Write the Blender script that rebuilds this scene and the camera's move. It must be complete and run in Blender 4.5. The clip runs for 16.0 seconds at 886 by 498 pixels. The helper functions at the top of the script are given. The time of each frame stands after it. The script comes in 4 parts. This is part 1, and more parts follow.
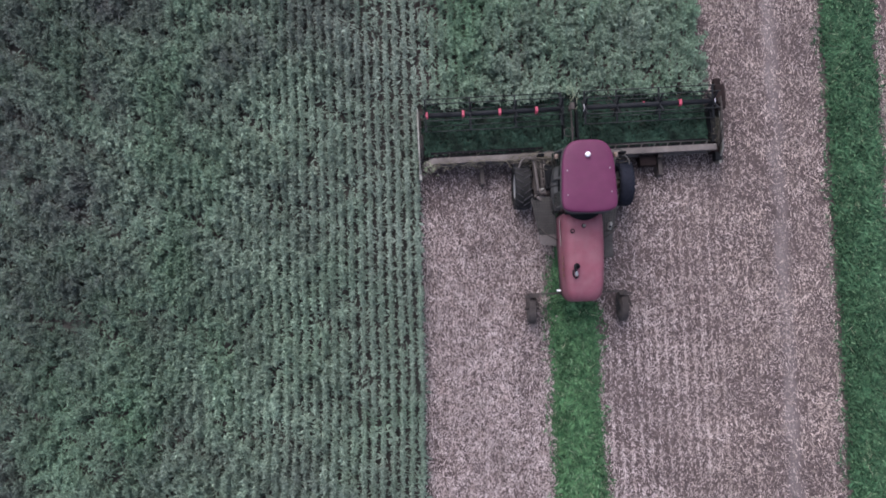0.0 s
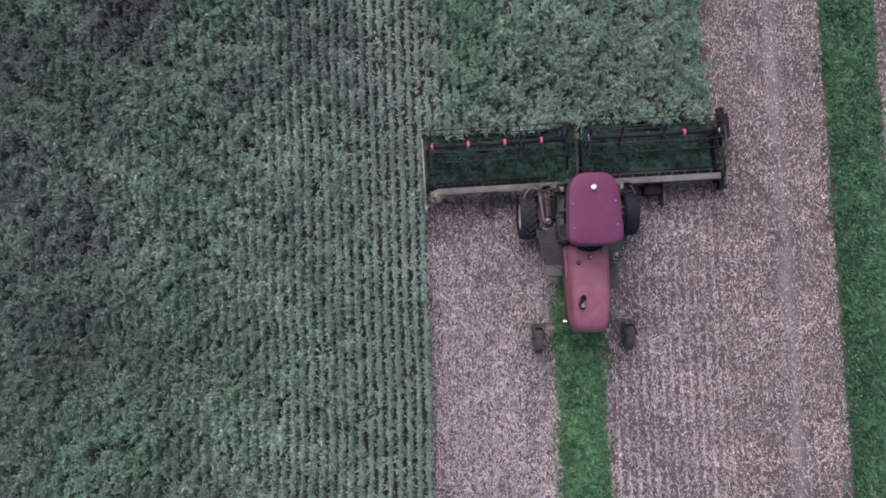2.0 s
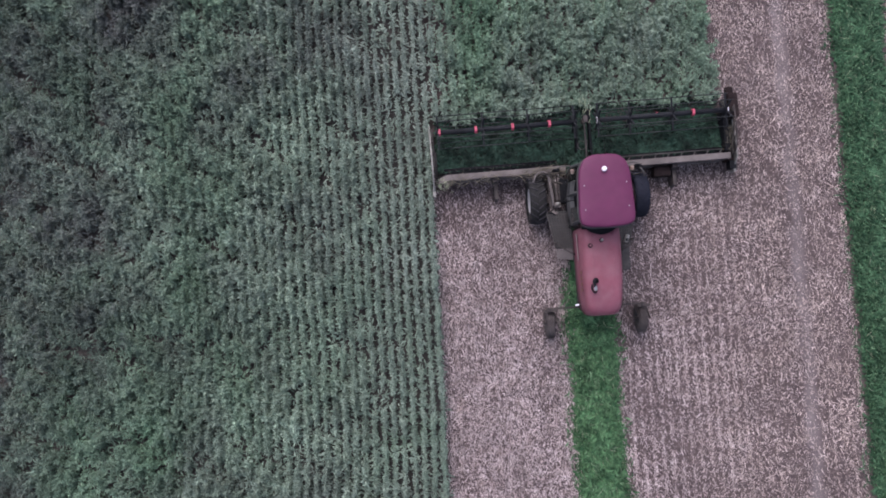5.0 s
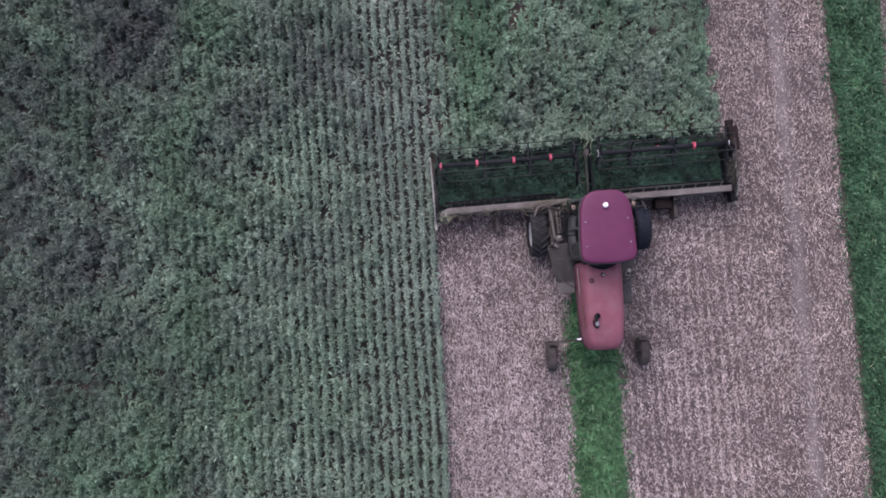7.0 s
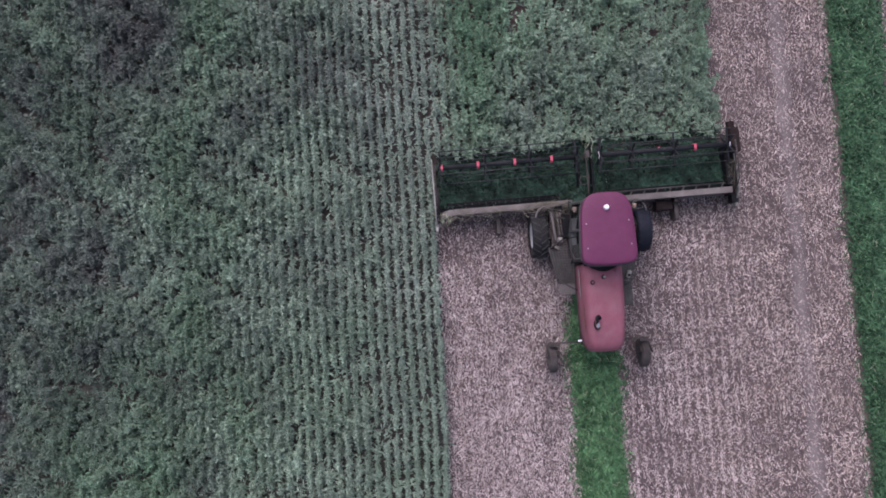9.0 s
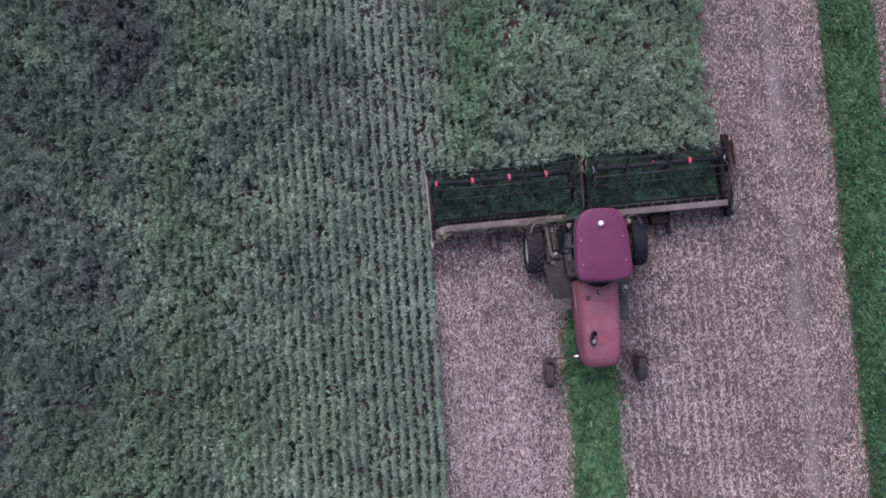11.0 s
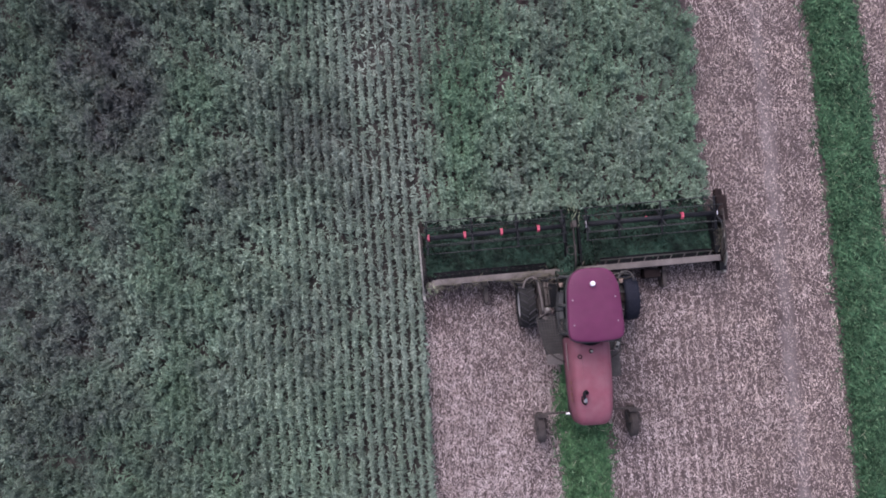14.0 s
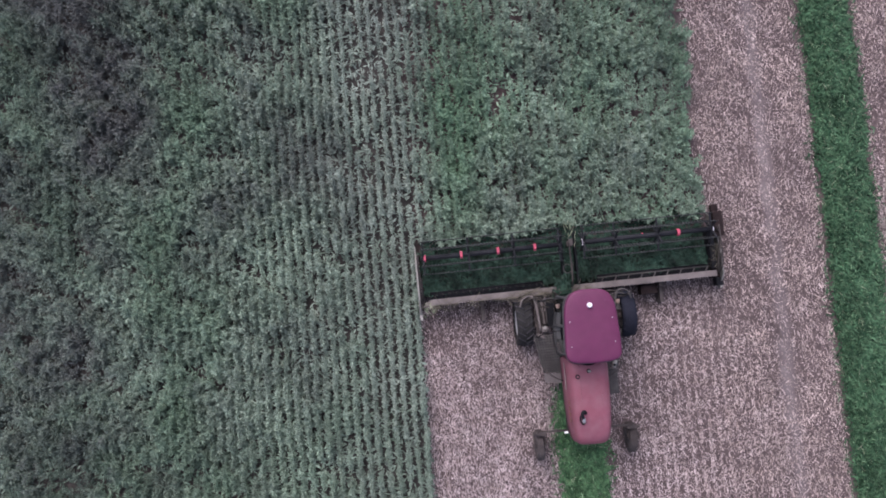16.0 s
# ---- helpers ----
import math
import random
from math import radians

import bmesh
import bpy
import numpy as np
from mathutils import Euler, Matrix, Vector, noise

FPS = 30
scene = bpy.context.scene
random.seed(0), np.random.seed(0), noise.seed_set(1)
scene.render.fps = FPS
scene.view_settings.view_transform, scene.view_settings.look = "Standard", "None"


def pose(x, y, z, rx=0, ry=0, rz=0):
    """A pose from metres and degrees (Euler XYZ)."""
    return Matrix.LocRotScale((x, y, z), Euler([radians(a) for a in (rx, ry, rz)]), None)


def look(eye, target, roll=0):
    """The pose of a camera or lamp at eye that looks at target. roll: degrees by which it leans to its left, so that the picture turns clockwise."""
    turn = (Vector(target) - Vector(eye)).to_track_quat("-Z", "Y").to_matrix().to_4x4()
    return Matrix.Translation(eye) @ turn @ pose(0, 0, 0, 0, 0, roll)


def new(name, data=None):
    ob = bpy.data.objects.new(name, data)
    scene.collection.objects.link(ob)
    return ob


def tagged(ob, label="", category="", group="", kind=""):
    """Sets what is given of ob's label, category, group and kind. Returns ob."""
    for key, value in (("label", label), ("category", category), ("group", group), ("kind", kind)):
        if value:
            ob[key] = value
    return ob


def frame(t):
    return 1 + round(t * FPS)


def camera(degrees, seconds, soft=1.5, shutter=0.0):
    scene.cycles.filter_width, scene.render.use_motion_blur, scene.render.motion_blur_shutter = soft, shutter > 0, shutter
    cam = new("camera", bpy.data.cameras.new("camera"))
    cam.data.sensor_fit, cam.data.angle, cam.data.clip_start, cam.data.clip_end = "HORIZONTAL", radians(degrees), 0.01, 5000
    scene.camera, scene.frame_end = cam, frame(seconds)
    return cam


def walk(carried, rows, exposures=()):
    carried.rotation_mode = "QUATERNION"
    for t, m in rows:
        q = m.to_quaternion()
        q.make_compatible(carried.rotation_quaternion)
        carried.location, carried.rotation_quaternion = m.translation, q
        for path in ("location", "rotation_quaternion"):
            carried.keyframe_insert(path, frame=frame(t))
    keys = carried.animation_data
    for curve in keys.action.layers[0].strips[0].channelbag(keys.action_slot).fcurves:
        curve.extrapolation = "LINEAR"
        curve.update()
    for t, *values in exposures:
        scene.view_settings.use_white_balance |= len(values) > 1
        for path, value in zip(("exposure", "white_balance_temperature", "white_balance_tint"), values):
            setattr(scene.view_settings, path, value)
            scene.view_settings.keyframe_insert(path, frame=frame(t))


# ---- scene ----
cam = camera(59.1, 16.0, soft=1.76)
PATH = [
    (0, (-4.354, -3.547, 24.961), (-4.331, -3.394, 22.967), 7.1),
    (0.5, (-4.411, -2.982, 25.008), (-4.383, -2.822, 23.015), 8.4),
    (1, (-4.427, -2.628, 25.031), (-4.398, -2.467, 23.038), 7.8),
    (1.5, (-4.485, -2.581, 25.05), (-4.457, -2.418, 23.056), 7.7),
    (2, (-4.593, -2.751, 25.06), (-4.563, -2.586, 23.067), 8.5),
    (2.5, (-4.641, -3.029, 25.031), (-4.615, -2.869, 23.037), 7.2),
    (3, (-4.725, -3.27, 25.007), (-4.699, -3.119, 23.013), 7.7),
    (5.5, (-4.886, -2.815, 24.878), (-4.858, -2.665, 22.884), 7.4),
    (6, (-4.811, -2.632, 24.913), (-4.789, -2.467, 22.92), 4.6),
    (6.5, (-4.798, -2.356, 24.929), (-4.776, -2.19, 22.936), 4.6),
    (7, (-4.877, -2.155, 24.966), (-4.849, -1.987, 22.974), 6.3),
    (7.5, (-4.88, -2.049, 24.971), (-4.853, -1.879, 22.979), 5.7),
    (8, (-4.866, -2.03, 24.991), (-4.841, -1.858, 22.999), 4.8),
    (8.5, (-4.85, -2.045, 25.017), (-4.827, -1.876, 23.025), 4.5),
    (9, (-4.858, -2.045, 25.01), (-4.834, -1.882, 23.017), 5.2),
    (11.5, (-4.606, -1.425, 25.038), (-4.584, -1.25, 23.045), 3.2),
    (12, (-4.54, -1.193, 25.056), (-4.516, -1.01, 23.064), 3.3),
    (12.5, (-4.418, -0.941, 25.024), (-4.395, -0.755, 23.032), 2.7),
    (13, (-4.426, -0.675, 25.057), (-4.398, -0.487, 23.065), 4.3),
    (13.5, (-4.387, -0.442, 25.088), (-4.361, -0.254, 23.097), 4.2),
    (14, (-4.407, -0.217, 25.075), (-4.377, -0.029, 23.084), 5.6),
    (14.5, (-4.376, 0.03, 25.066), (-4.346, 0.209, 23.074), 6.3),
    (15, (-4.398, 0.261, 25.108), (-4.363, 0.435, 23.116), 7.6),
    (15.5, (-4.362, 0.497, 25.112), (-4.327, 0.666, 23.12), 7.8),
    (16, (-4.304, 0.683, 25.13), (-4.27, 0.846, 23.137), 7.5),
]
walk(cam, [(t, look(eye, target, roll)) for t, eye, target, roll in PATH],
     exposures=[(0, 0.81, 5940, 11), (3, 0.80, 5940, 14), (7, 0.77, 5950, 17), (11.5, 0.74, 5960, 19), (12.5, 0.77, 5960, 19), (14, 0.85, 5980, 19), (16, 0.88, 6030, 18)])

# ---- world, sun, exposure ----
world = bpy.data.worlds.new("dusk_sky")
scene.world = world
world.use_nodes = True
wn = world.node_tree
wn.nodes.clear()
sky = wn.nodes.new("ShaderNodeTexSky")
sky.sky_type = "NISHITA"
sky.sun_disc = False
sky.sun_elevation = radians(54)
sky.sun_rotation = radians(338.2)
sky.air_density = 1.0
sky.dust_density = 4.0
bg = wn.nodes.new("ShaderNodeBackground")
bg.inputs["Strength"].default_value = 0.15
wo = wn.nodes.new("ShaderNodeOutputWorld")
# thin cloud takes most of the blue out of the sky's light
veil = wn.nodes.new("ShaderNodeHueSaturation")
veil.inputs["Saturation"].default_value = 0.64
wn.links.new(sky.outputs[0], veil.inputs["Color"])
wn.links.new(veil.outputs[0], bg.inputs[0])
wn.links.new(bg.outputs[0], wo.inputs[0])

sun_data = bpy.data.lights.new("sun", "SUN")
sun_data.energy = 0.9
sun_data.angle = radians(58)
sun_data.color = (1.0, 0.94, 0.88)
sun = new("sun", sun_data)
sun.matrix_world = look((-8.0, 20.0, 29.6), (0, 0, 0))


# ---- materials ----
def surface(name, stops, scale=20.0, rough=0.6, metal=0.0, bump=0.2, dist=0.01, macro=0.6, dark=0.7, light=1.2,
            island=0.0, obrand=0.0, stretch=(1, 1, 1), coat=0.0, spec=0.5, dust=None, dust_amount=0.5):
    """Grain from one noise, stains from a larger one, both in metres; island/obrand: variation of value piece by piece."""
    m = bpy.data.materials.new(name)
    m.use_nodes = True
    nt = m.node_tree
    nt.nodes.clear()
    N, L = nt.nodes.new, nt.links.new
    out, bs = N("ShaderNodeOutputMaterial"), N("ShaderNodeBsdfPrincipled")
    L(bs.outputs[0], out.inputs[0])
    tc, mp = N("ShaderNodeTexCoord"), N("ShaderNodeMapping")
    mp.inputs["Scale"].default_value = stretch
    L(tc.outputs["Object"], mp.inputs[0])
    n1 = N("ShaderNodeTexNoise")
    n1.inputs["Scale"].default_value = scale
    n1.inputs["Detail"].default_value = 5
    L(mp.outputs[0], n1.inputs[0])
    ramp = N("ShaderNodeValToRGB")
    el = ramp.color_ramp.elements
    while len(el) < len(stops):
        el.new(0.5)
    for i, c in enumerate(stops):
        el[i].position = 0.32 + 0.36 * i / max(1, len(stops) - 1)
        el[i].color = (*c, 1)
    L(n1.outputs[0], ramp.inputs[0])
    n2 = N("ShaderNodeTexNoise")
    n2.inputs["Scale"].default_value = macro
    n2.inputs["Detail"].default_value = 3
    L(tc.outputs["Object"], n2.inputs[0])
    mr = N("ShaderNodeMapRange")
    mr.inputs[1].default_value, mr.inputs[2].default_value = 0.3, 0.7
    mr.inputs[3].default_value, mr.inputs[4].default_value = dark, light
    L(n2.outputs[0], mr.inputs[0])
    value = mr.outputs[0]
    for amount, kind, sock in ((island, "ShaderNodeNewGeometry", "Random Per Island"), (obrand, "ShaderNodeObjectInfo", "Random")):
        if amount:
            g, r2, mu = N(kind), N("ShaderNodeMapRange"), N("ShaderNodeMath")
            r2.inputs[3].default_value, r2.inputs[4].default_value = 1 - amount, 1 + amount
            L(g.outputs[sock], r2.inputs[0])
            mu.operation = "MULTIPLY"
            L(value, mu.inputs[0])
            L(r2.outputs[0], mu.inputs[1])
            value = mu.outputs[0]
    colour = ramp.outputs[0]
    if dust:
        n3, r3, mx = N("ShaderNodeTexNoise"), N("ShaderNodeMapRange"), N("ShaderNodeMix")
        n3.inputs["Scale"].default_value = 2.3
        n3.inputs["Detail"].default_value = 8
        n3.inputs["Roughness"].default_value = 0.7
        L(tc.outputs["Object"], n3.inputs[0])
        r3.inputs[1].default_value, r3.inputs[2].default_value = 0.35, 0.7
        r3.inputs[3].default_value, r3.inputs[4].default_value = dust_amount * 0.3, dust_amount
        L(n3.outputs[0], r3.inputs[0])
        mx.data_type = "RGBA"
        L(r3.outputs[0], mx.inputs["Factor"])
        L(colour, mx.inputs["A"])
        mx.inputs["B"].default_value = (*dust, 1)
        colour = mx.outputs["Result"]
    hsv = N("ShaderNodeHueSaturation")
    L(colour, hsv.inputs["Color"])
    L(value, hsv.inputs["Value"])
    L(hsv.outputs[0], bs.inputs["Base Color"])
    bs.inputs["Roughness"].default_value = rough
    bs.inputs["Metallic"].default_value = metal
    bs.inputs["Coat Weight"].default_value = coat
    bs.inputs["Specular IOR Level"].default_value = spec
    if bump:
        b = N("ShaderNodeBump")
        b.inputs["Strength"].default_value = bump
        b.inputs["Distance"].default_value = dist
        L(n1.outputs[0], b.inputs["Height"])
        L(b.outputs[0], bs.inputs["Normal"])
    return m


def crop_material(name, greens, browns, patch, island, fresh):
    """Leaves whose hue drifts from green to grey-brown over patches of some metres."""
    m = surface(name, greens, scale=4.5, rough=0.7, bump=0.0, macro=0.9, dark=0.75, light=1.2, island=island, spec=0.12)
    nt = m.node_tree
    N, L = nt.nodes.new, nt.links.new
    hsv = next(n for n in nt.nodes if n.bl_idname == "ShaderNodeHueSaturation")
    bs = next(n for n in nt.nodes if n.bl_idname == "ShaderNodeBsdfPrincipled")
    tc = N("ShaderNodeTexCoord")
    n = N("ShaderNodeTexNoise")
    n.inputs["Scale"].default_value = patch
    n.inputs["Detail"].default_value = 4
    n.inputs["Roughness"].default_value = 0.65
    L(tc.outputs["Object"], n.inputs[0])
    r = N("ShaderNodeMapRange")
    r.inputs[1].default_value, r.inputs[2].default_value = 0.42, 0.74
    # the stand thins and browns away from the cut, lens-edge darkening painted in
    sep, lean, add = N("ShaderNodeSeparateXYZ"), N("ShaderNodeMapRange"), N("ShaderNodeMath")
    L(tc.outputs["Object"], sep.inputs[0])
    L(sep.outputs[0], lean.inputs[0])
    lean.inputs[1].default_value, lean.inputs[2].default_value = -20.0, -7.0
    lean.inputs[3].default_value, lean.inputs[4].default_value = 0.20, -0.10
    add.operation = "ADD"
    L(n.outputs[0], add.inputs[0])
    L(lean.outputs[0], add.inputs[1])
    # browner again up the field: lens darkening at the top put into colour
    lean_y, add_y = N("ShaderNodeMapRange"), N("ShaderNodeMath")
    L(sep.outputs[1], lean_y.inputs[0])
    lean_y.inputs[1].default_value, lean_y.inputs[2].default_value = 1.5, 5.0
    lean_y.inputs[3].default_value, lean_y.inputs[4].default_value = 0.0, 0.08
    add_y.operation = "ADD"
    L(add.outputs[0], add_y.inputs[0])
    L(lean_y.outputs[0], add_y.inputs[1])
    L(add_y.outputs[0], r.inputs[0])
    mx = N("ShaderNodeMix")
    mx.data_type = "RGBA"
    old = hsv.inputs["Color"].links[0].from_socket
    L(r.outputs[0], mx.inputs["Factor"])
    L(old, mx.inputs["A"])
    mx.inputs["B"].default_value = (*browns, 1)
    # fresh green pockets
    n4, r4, m4 = N("ShaderNodeTexNoise"), N("ShaderNodeMapRange"), N("ShaderNodeMix")
    n4.inputs["Scale"].default_value = 0.30
    n4.inputs["Detail"].default_value = 3
    mp = N("ShaderNodeMapping")
    mp.inputs["Location"].default_value = (31, 17, 5)
    mp.inputs["Scale"].default_value = (1.25, 0.7, 1)
    L(tc.outputs["Object"], mp.inputs[0])
    L(mp.outputs[0], n4.inputs[0])
    r4.inputs[1].default_value, r4.inputs[2].default_value = 0.42, 0.90
    near, add4 = N("ShaderNodeMapRange"), N("ShaderNodeMath")
    near.inputs[1].default_value, near.inputs[2].default_value = -7.0, 3.0
    near.inputs[3].default_value, near.inputs[4].default_value = -0.02, 0.05
    L(sep.outputs[0], near.inputs[0])
    add4.operation = "ADD"
    L(n4.outputs[0], add4.inputs[0])
    L(near.outputs[0], add4.inputs[1])
    L(add4.outputs[0], r4.inputs[0])
    m4.data_type = "RGBA"
    L(r4.outputs[0], m4.inputs["Factor"])
    L(mx.outputs["Result"], m4.inputs["A"])
    m4.inputs["B"].default_value = (*fresh, 1)
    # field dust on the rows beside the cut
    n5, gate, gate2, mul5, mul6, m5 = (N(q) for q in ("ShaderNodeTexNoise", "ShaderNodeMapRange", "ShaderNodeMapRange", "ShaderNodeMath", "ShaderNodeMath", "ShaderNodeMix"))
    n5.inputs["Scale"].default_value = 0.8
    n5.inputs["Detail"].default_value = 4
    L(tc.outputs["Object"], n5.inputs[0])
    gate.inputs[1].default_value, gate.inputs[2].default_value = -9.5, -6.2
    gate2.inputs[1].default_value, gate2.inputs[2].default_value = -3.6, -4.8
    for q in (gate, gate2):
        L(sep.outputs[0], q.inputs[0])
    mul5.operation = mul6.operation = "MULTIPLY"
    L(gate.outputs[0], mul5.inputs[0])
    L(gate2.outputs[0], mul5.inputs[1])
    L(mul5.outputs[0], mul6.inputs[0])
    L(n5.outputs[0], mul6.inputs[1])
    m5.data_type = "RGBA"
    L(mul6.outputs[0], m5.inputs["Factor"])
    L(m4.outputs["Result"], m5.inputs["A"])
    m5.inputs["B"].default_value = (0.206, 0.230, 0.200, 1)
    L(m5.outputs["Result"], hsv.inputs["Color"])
    return m


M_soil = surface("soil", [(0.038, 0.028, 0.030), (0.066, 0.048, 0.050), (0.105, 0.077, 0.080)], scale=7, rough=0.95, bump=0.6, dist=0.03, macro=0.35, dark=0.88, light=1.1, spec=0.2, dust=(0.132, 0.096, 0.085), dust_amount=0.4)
nt = M_soil.node_tree
hsv = next(n for n in nt.nodes if n.bl_idname == "ShaderNodeHueSaturation")
# packed pale dust in the old wheel track
sep, dx, sq, band, nz, mul, mx = (nt.nodes.new(k) for k in ("ShaderNodeSeparateXYZ", "ShaderNodeMath", "ShaderNodeMath", "ShaderNodeMapRange", "ShaderNodeTexNoise", "ShaderNodeMath", "ShaderNodeMix"))
tc = nt.nodes.new("ShaderNodeTexCoord")
nt.links.new(tc.outputs["Object"], sep.inputs[0])
nt.links.new(tc.outputs["Object"], nz.inputs[0])
nz.inputs["Scale"].default_value = 1.4
nz.inputs["Detail"].default_value = 6
dx.operation, dx.inputs[1].default_value = "SUBTRACT", 7.2
sq.operation = "ABSOLUTE"
wob, wad = nt.nodes.new("ShaderNodeMath"), nt.nodes.new("ShaderNodeMath")
wob.operation, wob.inputs[1].default_value = "MULTIPLY", 0.7
wad.operation = "ADD"
nt.links.new(nz.outputs[0], wob.inputs[0])
nt.links.new(sep.outputs[0], wad.inputs[0])
nt.links.new(wob.outputs[0], wad.inputs[1])
nt.links.new(wad.outputs[0], dx.inputs[0])
nt.links.new(dx.outputs[0], sq.inputs[0])
band.inputs[1].default_value, band.inputs[2].default_value = 0.34, 0.08
nt.links.new(sq.outputs[0], band.inputs[0])
mul.operation = "MULTIPLY"
nt.links.new(band.outputs[0], mul.inputs[0])
nt.links.new(nz.outputs[0], mul.inputs[1])
mx.data_type = "RGBA"
nt.links.new(mul.outputs[0], mx.inputs["Factor"])
nt.links.new(hsv.inputs["Color"].links[0].from_socket, mx.inputs["A"])
mx.inputs["B"].default_value = (0.20, 0.165, 0.165, 1)
nt.links.new(mx.outputs["Result"], hsv.inputs["Color"])
# the stand's shade on its soil, painted in as a darker green-grey
floor_shade_gate, floor_shade_mix = nt.nodes.new("ShaderNodeMapRange"), nt.nodes.new("ShaderNodeMix")
floor_shade_gate.inputs[1].default_value, floor_shade_gate.inputs[2].default_value = -4.6, -4.9
floor_shade_gate.inputs[4].default_value = 0.6
nt.links.new(sep.outputs[0], floor_shade_gate.inputs[0])
floor_shade_mix.data_type = "RGBA"
nt.links.new(floor_shade_gate.outputs[0], floor_shade_mix.inputs["Factor"])
nt.links.new(hsv.inputs["Color"].links[0].from_socket, floor_shade_mix.inputs["A"])
floor_shade_mix.inputs["B"].default_value = (0.043, 0.047, 0.040, 1)
nt.links.new(floor_shade_mix.outputs["Result"], hsv.inputs["Color"])
M_straw = surface("straw", [(0.275, 0.212, 0.213), (0.510, 0.420, 0.420)], scale=3, rough=0.85, bump=0, macro=0.5, dark=0.80, light=1.15, island=0.54, spec=0.15, dust=(0.36, 0.285, 0.25), dust_amount=0.28)
# fresh straw is pinkish grey, the older cut has weathered to tan
nt = M_straw.node_tree
hsv = next(n for n in nt.nodes if n.bl_idname == "ShaderNodeHueSaturation")
tc, sep, old, nz, mul, mx = (nt.nodes.new(k) for k in ("ShaderNodeTexCoord", "ShaderNodeSeparateXYZ", "ShaderNodeMapRange", "ShaderNodeTexNoise", "ShaderNodeMath", "ShaderNodeMix"))
nt.links.new(tc.outputs["Object"], sep.inputs[0])
nt.links.new(sep.outputs[0], old.inputs[0])
old.inputs[1].default_value, old.inputs[2].default_value = 2.0, 6.0
old.inputs[3].default_value, old.inputs[4].default_value = 0.12, 0.95
nz.inputs["Scale"].default_value = 0.7
nz.inputs["Detail"].default_value = 4
nt.links.new(tc.outputs["Object"], nz.inputs[0])
mul.operation = "MULTIPLY"
nt.links.new(old.outputs[0], mul.inputs[0])
nt.links.new(nz.outputs[0], mul.inputs[1])
mx.data_type = "RGBA"
nt.links.new(mul.outputs[0], mx.inputs["Factor"])
nt.links.new(hsv.inputs["Color"].links[0].from_socket, mx.inputs["A"])
mx.inputs["B"].default_value = (0.43, 0.335, 0.290, 1)
nt.links.new(mx.outputs["Result"], hsv.inputs["Color"])
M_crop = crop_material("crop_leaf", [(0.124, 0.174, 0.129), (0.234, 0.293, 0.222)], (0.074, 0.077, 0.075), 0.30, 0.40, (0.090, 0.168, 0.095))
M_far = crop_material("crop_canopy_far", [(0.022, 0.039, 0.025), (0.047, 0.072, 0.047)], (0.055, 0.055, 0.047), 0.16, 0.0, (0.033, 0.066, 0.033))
M_swath = surface("cut_green", [(0.025, 0.066, 0.029), (0.080, 0.150, 0.070)], scale=6, rough=0.6, bump=0, macro=2.2, dark=0.6, light=1.4, island=0.42, spec=0.12)
M_old_swath = surface("wilting_cut_green", [(0.019, 0.050, 0.025), (0.060, 0.114, 0.060)], scale=6, rough=0.6, bump=0, macro=2.2, dark=0.6, light=1.4, island=0.42, spec=0.12)
# darker copy of the cut green, the shade under the reel painted in
M_load = surface("shade_toned_cut_green", [(0.011, 0.026, 0.018), (0.026, 0.050, 0.034)], scale=6, rough=0.6, bump=0, macro=1.8, dark=0.3, light=1.6, island=0.3, spec=0.12)
M_wilt = surface("wilted_leaf_undersides", [(0.085, 0.150, 0.080), (0.140, 0.205, 0.120)], scale=5, rough=0.7, bump=0, macro=1.2, dark=0.75, light=1.2, island=0.4, spec=0.12)
M_stalk = surface("pale_stalk", [(0.143, 0.176, 0.105), (0.231, 0.231, 0.160)], scale=4, rough=0.7, bump=0, macro=1.0, dark=0.8, light=1.1, island=0.35, spec=0.25)
M_dry = surface("dry_stalk", [(0.075, 0.066, 0.050), (0.150, 0.130, 0.098)], scale=4, rough=0.8, bump=0, macro=1.0, dark=0.7, light=1.1, island=0.4, spec=0.12)
DUST = (0.165, 0.132, 0.116)
M_roof = surface("red_roof_paint", [(0.090, 0.013, 0.050), (0.101, 0.016, 0.057)], scale=4, rough=0.55, bump=0.04, dist=0.003, macro=0.9, dark=0.94, light=1.05, dust=DUST, dust_amount=0.07, coat=0.0, spec=0.25)
M_hood = surface("faded_red_hood", [(0.184, 0.041, 0.067), (0.217, 0.057, 0.085)], scale=5, rough=0.5, bump=0.05, dist=0.003, macro=1.1, dark=0.92, light=1.06, dust=(0.198, 0.149, 0.154), dust_amount=0.38, spec=0.25)
M_hood_side = surface("dusty_red_side", [(0.165, 0.033, 0.033), (0.187, 0.050, 0.044)], scale=9, rough=0.6, bump=0.05, macro=1.6, dark=0.85, light=1.1, dust=DUST, dust_amount=0.6, spec=0.25)
M_tyre = surface("tyre_rubber", [(0.013, 0.013, 0.013), (0.022, 0.021, 0.021)], scale=30, rough=0.85, bump=0.3, dist=0.004, macro=2.5, dark=0.8, light=1.3, dust=(0.061, 0.050, 0.050), dust_amount=0.12, spec=0.12)
M_lug = surface("dusty_tread_rubber", [(0.022, 0.020, 0.024), (0.040, 0.037, 0.042)], scale=24, rough=0.9, bump=0.3, dist=0.004, macro=3, dark=0.75, light=1.3, dust=(0.10, 0.085, 0.085), dust_amount=0.18, spec=0.12)
